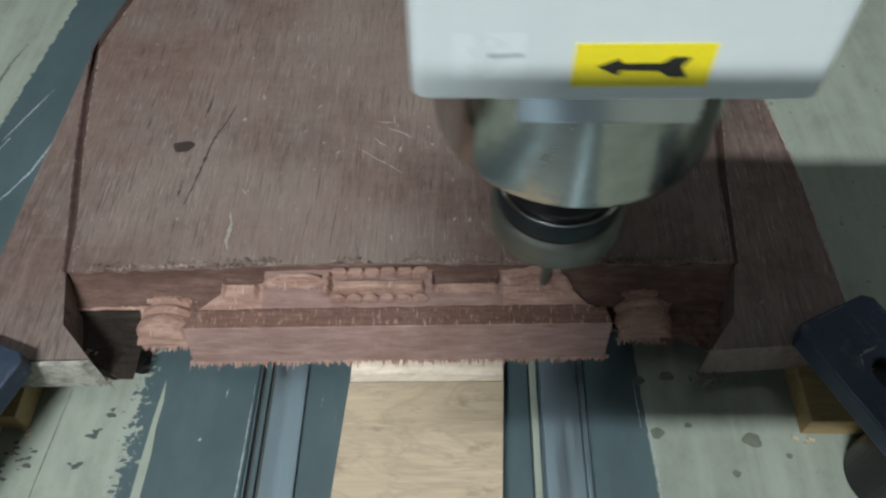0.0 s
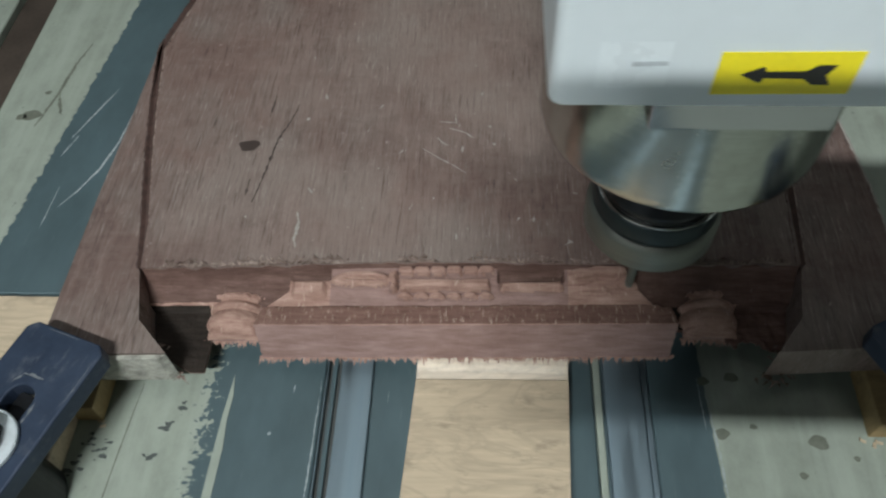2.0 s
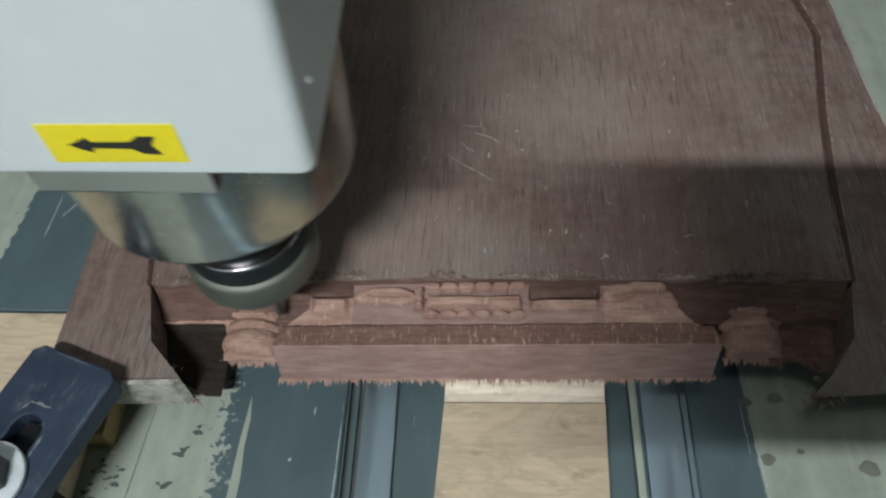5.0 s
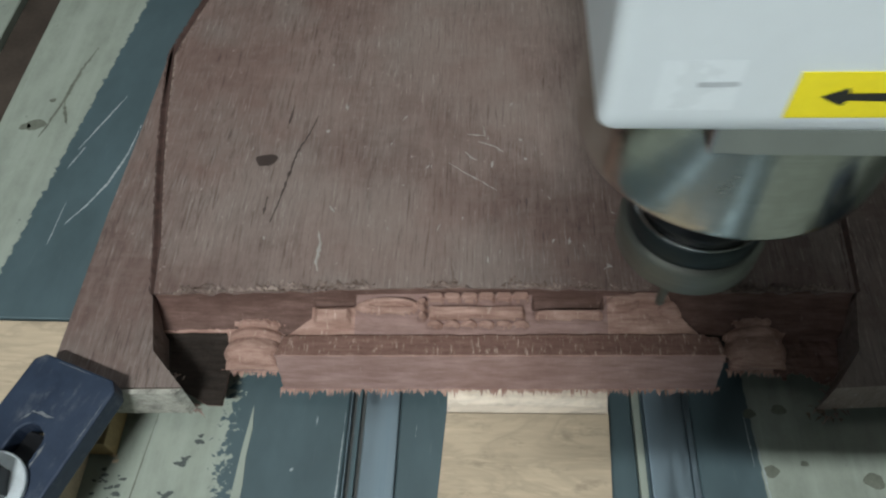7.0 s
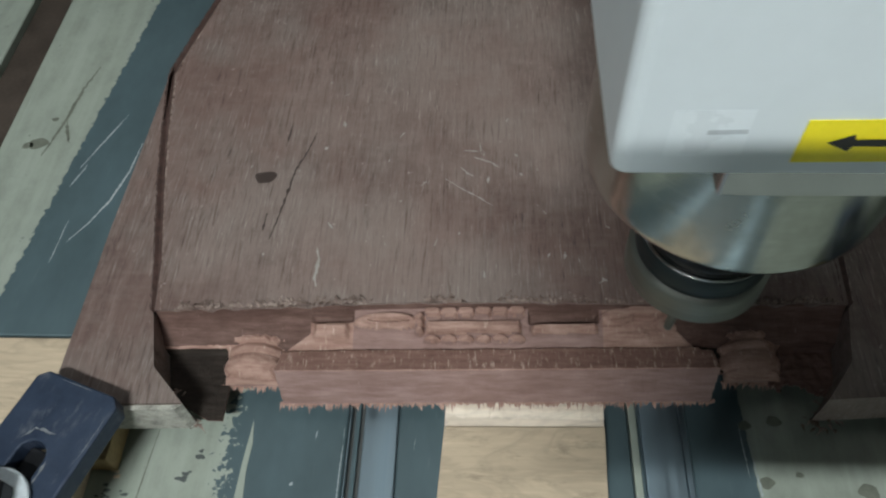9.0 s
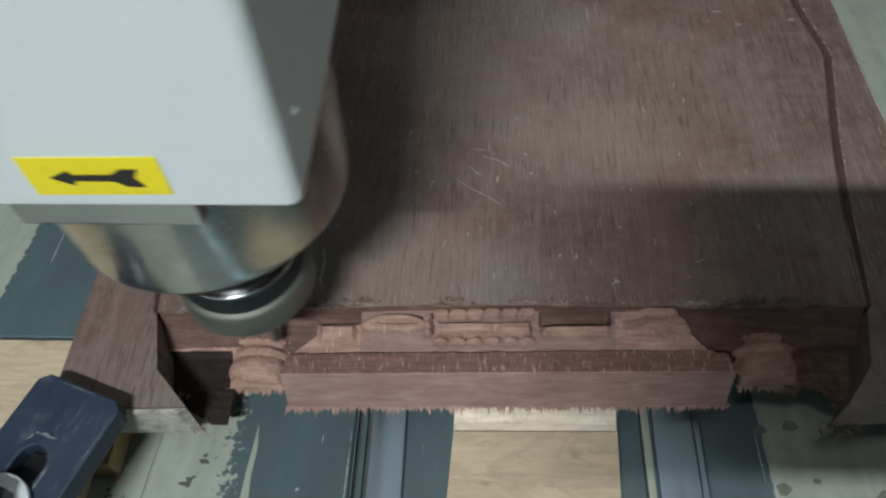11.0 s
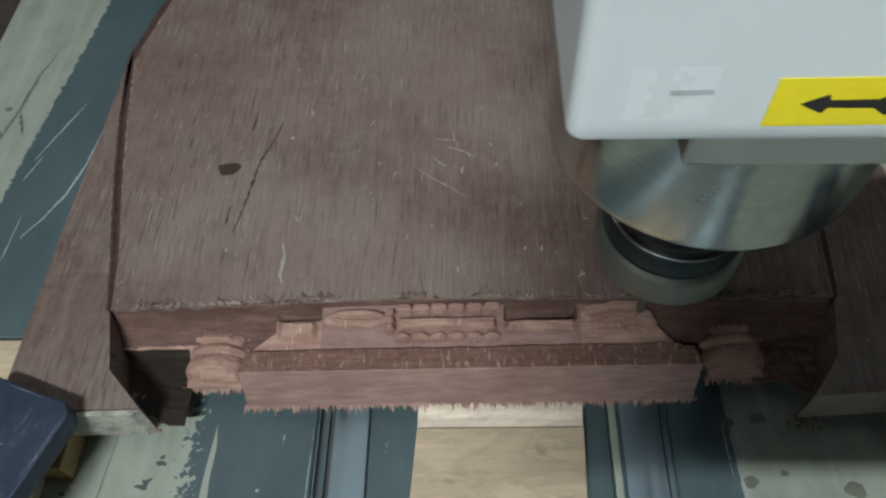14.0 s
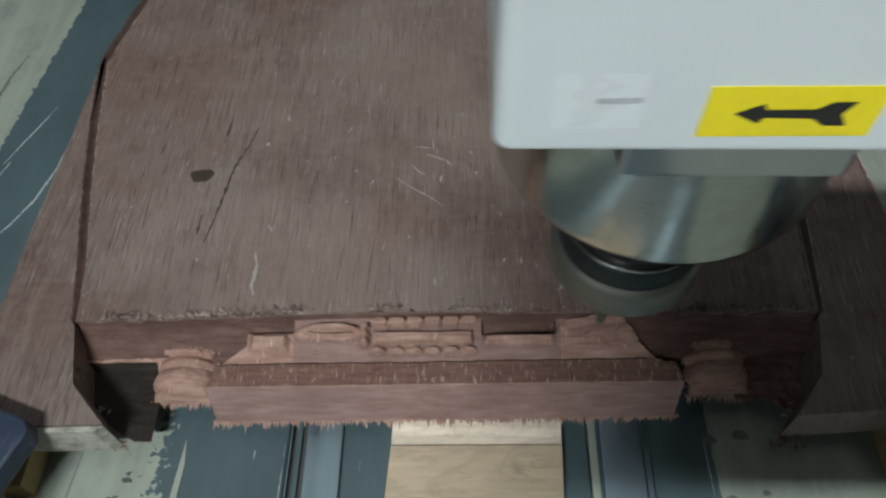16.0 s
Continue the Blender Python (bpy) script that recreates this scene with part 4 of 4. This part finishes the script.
# ---------- clamps ----------
def slotted_bar(length, width, thick, slot0, slot1, slot_w):
    """A flat bar along -y with rounded edges and a slot right through it."""
    def arc(cx, cy, r, a0, a1, n=8):
        return [(cx + r * math.cos(a0 + (a1 - a0) * k / n), cy + r * math.sin(a0 + (a1 - a0) * k / n)) for k in range(n + 1)]
    w, s = width / 2, slot_w / 2
    hole = arc(0, slot0 - s, s, 0, math.pi) + arc(0, slot1 + s, s, math.pi, 2 * math.pi)
    rim = [(w, slot0 - s), (w, -0.004), (w - 0.004, 0), (-w + 0.004, 0), (-w, -0.004), (-w, slot0 - s), (-w, slot1 + s), (-w, -length), (w, -length), (w, slot1 + s)]
    bm = bmesh.new()
    rings = []
    for z in (0.0, thick):
        rings.append(([bm.verts.new((x, y, z)) for x, y in hole], [bm.verts.new((x, y, z)) for x, y in rim]))
    n, m = len(hole), len(rim)
    for h, r in rings:
        bm.faces.new([r[0], r[1], r[2], r[3], r[4], r[5]] + h[8::-1])
        bm.faces.new([r[5], r[6], h[9], h[8]])
        bm.faces.new([r[6], r[7], r[8], r[9]] + h[17:8:-1])
        bm.faces.new([r[9], r[0], h[0], h[17]])
    for k in range(n):
        bm.faces.new((rings[0][0][k], rings[0][0][(k + 1) % n], rings[1][0][(k + 1) % n], rings[1][0][k]))
    for k in range(m):
        bm.faces.new((rings[0][1][k], rings[0][1][(k + 1) % m], rings[1][1][(k + 1) % m], rings[1][1][k]))
    bmesh.ops.recalc_face_normals(bm, faces=bm.faces[:])
    edges = [e for e in bm.edges if len(e.link_faces) == 2 and e.calc_face_angle(0) > 0.6]
    bmesh.ops.bevel(bm, geom=edges, offset=0.0011, segments=2, profile=0.6, affect="EDGES")
    return bm


def clamp(place, turn, label):
    """The bar's nose lies on the board; its tail stands on a packer and a bolt draws it down."""
    ob = empty("strap_clamp", label, "clamp", group="clamps on the board", m=pose(*place, 0, 0, turn))
    part("bar", slotted_bar(0.118, 0.0435, 0.0115, -0.029, -0.086, 0.0135), CLAMP, ob)
    for a, b, w in (((-0.0085, -0.030), (-0.0060, -0.0245), 0.0018), ((-0.0060, -0.0245), (0.0045, -0.0240), 0.0014), ((0.0085, -0.034), (0.0088, -0.050), 0.0012), ((0.0203, -0.010), (0.0203, -0.030), 0.0005), ((-0.010, -0.0015), (0.008, -0.0015), 0.0005)):
        part("scuff", ribbon([a, b], w * 0.7, 0.01152, 0.00006, 1.6), SCUFF, ob, "pale scuff")
    washer = part("washer", lathe([(0.0085, 0.0117), (0.0150, 0.0117), (0.0155, 0.0122), (0.0155, 0.0138), (0.0150, 0.0143), (0.0085, 0.0143), (0.0082, 0.0138), (0.0082, 0.0122)], 40, 0, -0.0585), ZINC, ob, "pale zinc washer")
    part("nut", lathe([(0.0095, 0.0144), (0.0105, 0.0152), (0.0105, 0.0225), (0.0095, 0.0235)], 6, 0, -0.0585), BLACK, ob)
    part("bolt", lathe([(0.0050, -0.0200), (0.0050, 0.0275), (0.0042, 0.0283)], 20, 0, -0.0585), BLACK, ob)
    # black plate added beneath the slot in place of the shade in it
    part("slot_shade", box(-0.0060, 0.0060, -0.084, -0.031, 0.0012, 0.0052, 0.0008), BLACK, ob)
    part("heel", lathe([(0.0190, -0.0404), (0.0200, -0.0394), (0.0200, -0.0012), (0.0190, -0.0002)], 40, 0, -0.0680), BLACK, ob, "round black steel support")
    return ob


def blocks():
    tagged(part("wooden_block", box(-0.032, -0.0150, -0.0655, -0.0300, 0.0004, 0.0157, 0.0006), OCHRE), "small ochre pine block under the board's arm", "block", group="blocks under the arms")
    tagged(part("wooden_block", box(0.3637, 0.4030, -0.0640, -0.0300, 0.0004, 0.0157, 0.0006), OCHRE), "small ochre pine block under the board's arm", "block", group="blocks under the arms")


def chips():
    rnd = random.Random(3)
    for x, y in ((-0.0165, -0.0685), (-0.0140, -0.0660), (0.3665, -0.0665), (0.3700, -0.0672), (0.3625, -0.0668)):
        bm = bmesh.new()
        n = 6
        rows = []
        for k in range(n):
            a = k * 0.5 + rnd.random() * 0.3
            px, pz = 0.0028 * math.sin(a) + 0.0008 * k, 0.0012 * (1 - math.cos(a)) + 0.0002
            rows.append([bm.verts.new((px, -0.0011, pz)), bm.verts.new((px, 0.0011, pz)), bm.verts.new((px, 0.0011, pz + 0.0003)), bm.verts.new((px, -0.0011, pz + 0.0003))])
        for a, b in zip(rows, rows[1:]):
            for k in range(4):
                bm.faces.new((a[k], a[(k + 1) % 4], b[(k + 1) % 4], b[k]))
        bm.faces.new(rows[0])
        bm.faces.new(rows[-1])
        ob = tagged(part("wood_chip", bm, PLY), "small pale curled wood chip lying on the table", "wood chip", group="chips on the table")
        ob.matrix_world = pose(x, y, 0.0002, 0, 0, rnd.uniform(0, 360)) @ Matrix.Scale(0.7, 4)


# ---------- the cutting head; its own space starts at the cutter's tip ----------
BOX_F, BOX_Z, BOX_L, BOX_R = -0.0535, HEAD_Z, HEAD_L, HEAD_R


def rounded_cover():
    """Folded sheet-metal cover: wide round upright corners, small round lower rim."""
    bm = box(BOX_L, BOX_R, BOX_F, 0.072, BOX_Z, BOX_Z + 0.50)
    upright = [e for e in bm.edges if abs(e.verts[0].co.z - e.verts[1].co.z) > 0.1]
    bmesh.ops.bevel(bm, geom=upright, offset=0.0042, segments=5, profile=0.5, affect="EDGES")
    rim = [e for e in bm.edges if abs(e.verts[0].co.z - e.verts[1].co.z) < 0.0001]
    bmesh.ops.bevel(bm, geom=rim, offset=0.0016, segments=3, profile=0.5, affect="EDGES")
    return bm


def head():
    ob = empty("router_head", "white router head with polished steel spindle and yellow arrow sticker", "router head")
    cover = part("cover", rounded_cover(), WHITE, ob, "white enamelled sheet-metal cover")
    y = BOX_F - 0.0002
    sx, sz, sw, sh = STICK_X, STICK_Z, 0.0348, STICK_H

    def flat(outline, depth):
        bm = bmesh.new()
        a = [bm.verts.new((px, y, pz)) for px, pz in outline]
        b = [bm.verts.new((px, y - depth, pz)) for px, pz in outline]
        bm.faces.new(a)
        bm.faces.new(b)
        for k in range(len(a)):
            bm.faces.new((a[k], a[k - 1], b[k - 1], b[k]))
        return bm

    sticker = part("sticker", flat([(sx, sz), (sx + sw, sz + 0.0004), (sx + sw, sz + sh + 0.0003), (sx, sz + sh)], 0.00025), YELLOW, cover, "yellow sticker with a black arrow")
    y = BOX_F - 0.0006
    cx, cz = sx + sw * 0.5, sz + sh * 0.5
    part("arrow", flat([(cx - 0.0112, cz), (cx - 0.0060, cz + 0.0027), (cx - 0.0052, cz + 0.0010), (cx + 0.0045, cz + 0.0012), (cx + 0.0072, cz + 0.0032), (cx + 0.0116, cz + 0.0032), (cx + 0.0098, cz),
                        (cx + 0.0116, cz - 0.0032), (cx + 0.0072, cz - 0.0032), (cx + 0.0045, cz - 0.0012), (cx - 0.0052, cz - 0.0010), (cx - 0.0060, cz - 0.0027)], 0.0002), INK, cover, "black printed arrow")
    y = BOX_F - 0.0002
    label = part("label", flat([(sx - 0.0300, sz + 0.0020), (sx - 0.0120, sz + 0.0022), (sx - 0.0122, sz + 0.0170), (sx - 0.0300, sz + 0.0168)], 0.00003), SILVER, cover, "worn silver label")
    y = BOX_F - 0.0006
    part("print", flat([(sx - 0.0215, sz + 0.0095), (sx - 0.0125, sz + 0.0098), (sx - 0.0125, sz + 0.0112), (sx - 0.0215, sz + 0.0110)], 0.00004), GREYLABEL, cover, "worn grey print")
    part("screw", lathe([(0.0012, 0), (0.0014, 0.0006), (0.0008, 0.001)], 12, BOX_R + 0.0001, BOX_F + 0.012), ZINC, cover).matrix_local = pose(0, 0, BOX_Z + 0.022)
    # polished spindle with a flat clamp shoe under the cover
    part("spindle", lathe([(0.0300, 0.1152), (0.0478, 0.1152), (0.0493, 0.1157), (0.0503, 0.1168), (0.0507, 0.1184), (0.0508, 0.1210), (0.0508, 0.40)], 96, 0, 0.0045), STEEL, ob, "polished steel spindle body", True)
    part("clamp_shoe", box(-0.0260, 0.0243, -0.0515, -0.020, BOX_Z - 0.0105, BOX_Z + 0.002, 0.0008), SHOE, ob, "polished steel shoe")
    # collar whose black also paints the shade on the nut's top face
    part("collar", lathe([(0.0238, 0.0800), (0.0238, 0.0850), (0.0205, 0.0880), (0.0205, 0.1151)], 48), BLACK, ob, "spindle nose, black partly for the shade on the nut's top", True)
    nut = part("collet_nut", lathe([(0.0230, 0.0690), (0.0256, 0.0690), (0.0258, 0.0700), (0.0256, 0.0785), (0.0250, 0.0795)], 64), NUT_TOP, ob, "dark spinning collet nut", True)
    part("flange", lathe([(0.0150, 0.0515), (0.0258, 0.0525), (0.0277, 0.0545), (0.0277, 0.0660), (0.0268, 0.0686), (0.0240, 0.0689)], 64), NUT, nut, "olive-grey spinning flange", True)
    part("chrome_ring", lathe([(0.0251, 0.0796), (0.0254, 0.0798), (0.0254, 0.0801), (0.0248, 0.0803)], 64), CHROME, nut, "bright chrome ring", True)
    part("cutter", lathe([(0.0006, 0.0), (0.0018, 0.0022), (0.0020, 0.0050), (0.0020, 0.0260), (0.0030, 0.0300), (0.0030, 0.0514)], 24), NUT, ob, "slim steel cutter", True)
    # carriage behind the cover
    carriage = part("carriage", box(-0.060, 0.060, 0.140, 0.170, 0.300, 0.70, 0.003), WHITE, ob, "white carriage plate")
    part("bracket", box(-0.060, 0.060, 0.0722, 0.1398, BOX_Z + 0.35, BOX_Z + 0.48, 0.003), WHITE, ob, "white bracket")
    return ob


def band_blocker():
    tray = empty("band_blocker", "unseen grey steel blocker added to cast the shadow band on the right", "cable tray")
    # made-up slab, placed only so its shadow falls as a band
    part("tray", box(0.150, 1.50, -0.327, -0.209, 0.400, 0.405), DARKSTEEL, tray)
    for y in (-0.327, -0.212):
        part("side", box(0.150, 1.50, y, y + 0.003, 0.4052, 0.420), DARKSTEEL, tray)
    # added to keep the front fill off the cover's lower part
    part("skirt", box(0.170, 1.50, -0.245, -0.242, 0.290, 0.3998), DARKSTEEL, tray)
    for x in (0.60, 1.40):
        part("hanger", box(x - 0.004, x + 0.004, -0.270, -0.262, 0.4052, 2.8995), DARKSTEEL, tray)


def gantry():
    beam = empty("gantry_beam", "white steel gantry beam across the machine", "gantry")
    part("beam", box(-0.95, 1.30, 0.235, 0.40, 0.42, 0.66, 0.006), WHITE, beam)
    for z in (0.47, 0.60):
        part("guide_rail", box(-0.90, 1.25, 0.222, 0.2348, z - 0.012, z + 0.012, 0.002), ALU, beam)
    for x in (-0.90, 1.20):
        part("upright", box(x - 0.045, x + 0.045, 0.245, 0.39, 0.0005, 0.4195, 0.004), WHITE, beam)


room()
table()
plates()
ply_strip()
blocks()
chips()
board()
clamp((-0.0175, -0.0435, TOP + 0.0004), -20.0, "blue-black slotted steel clamp bar with a zinc washer and bolt")
clamp((0.3695, -0.0237, TOP + 0.0004), 26.0, "blue-black slotted steel clamp bar holding the board's far arm")
gantry()
band_blocker()
HEAD = head()


def motions():
    walk(HEAD, [(t, pose(x, y, z)) for t, x, y, z in HEAD_ROWS])


motions()
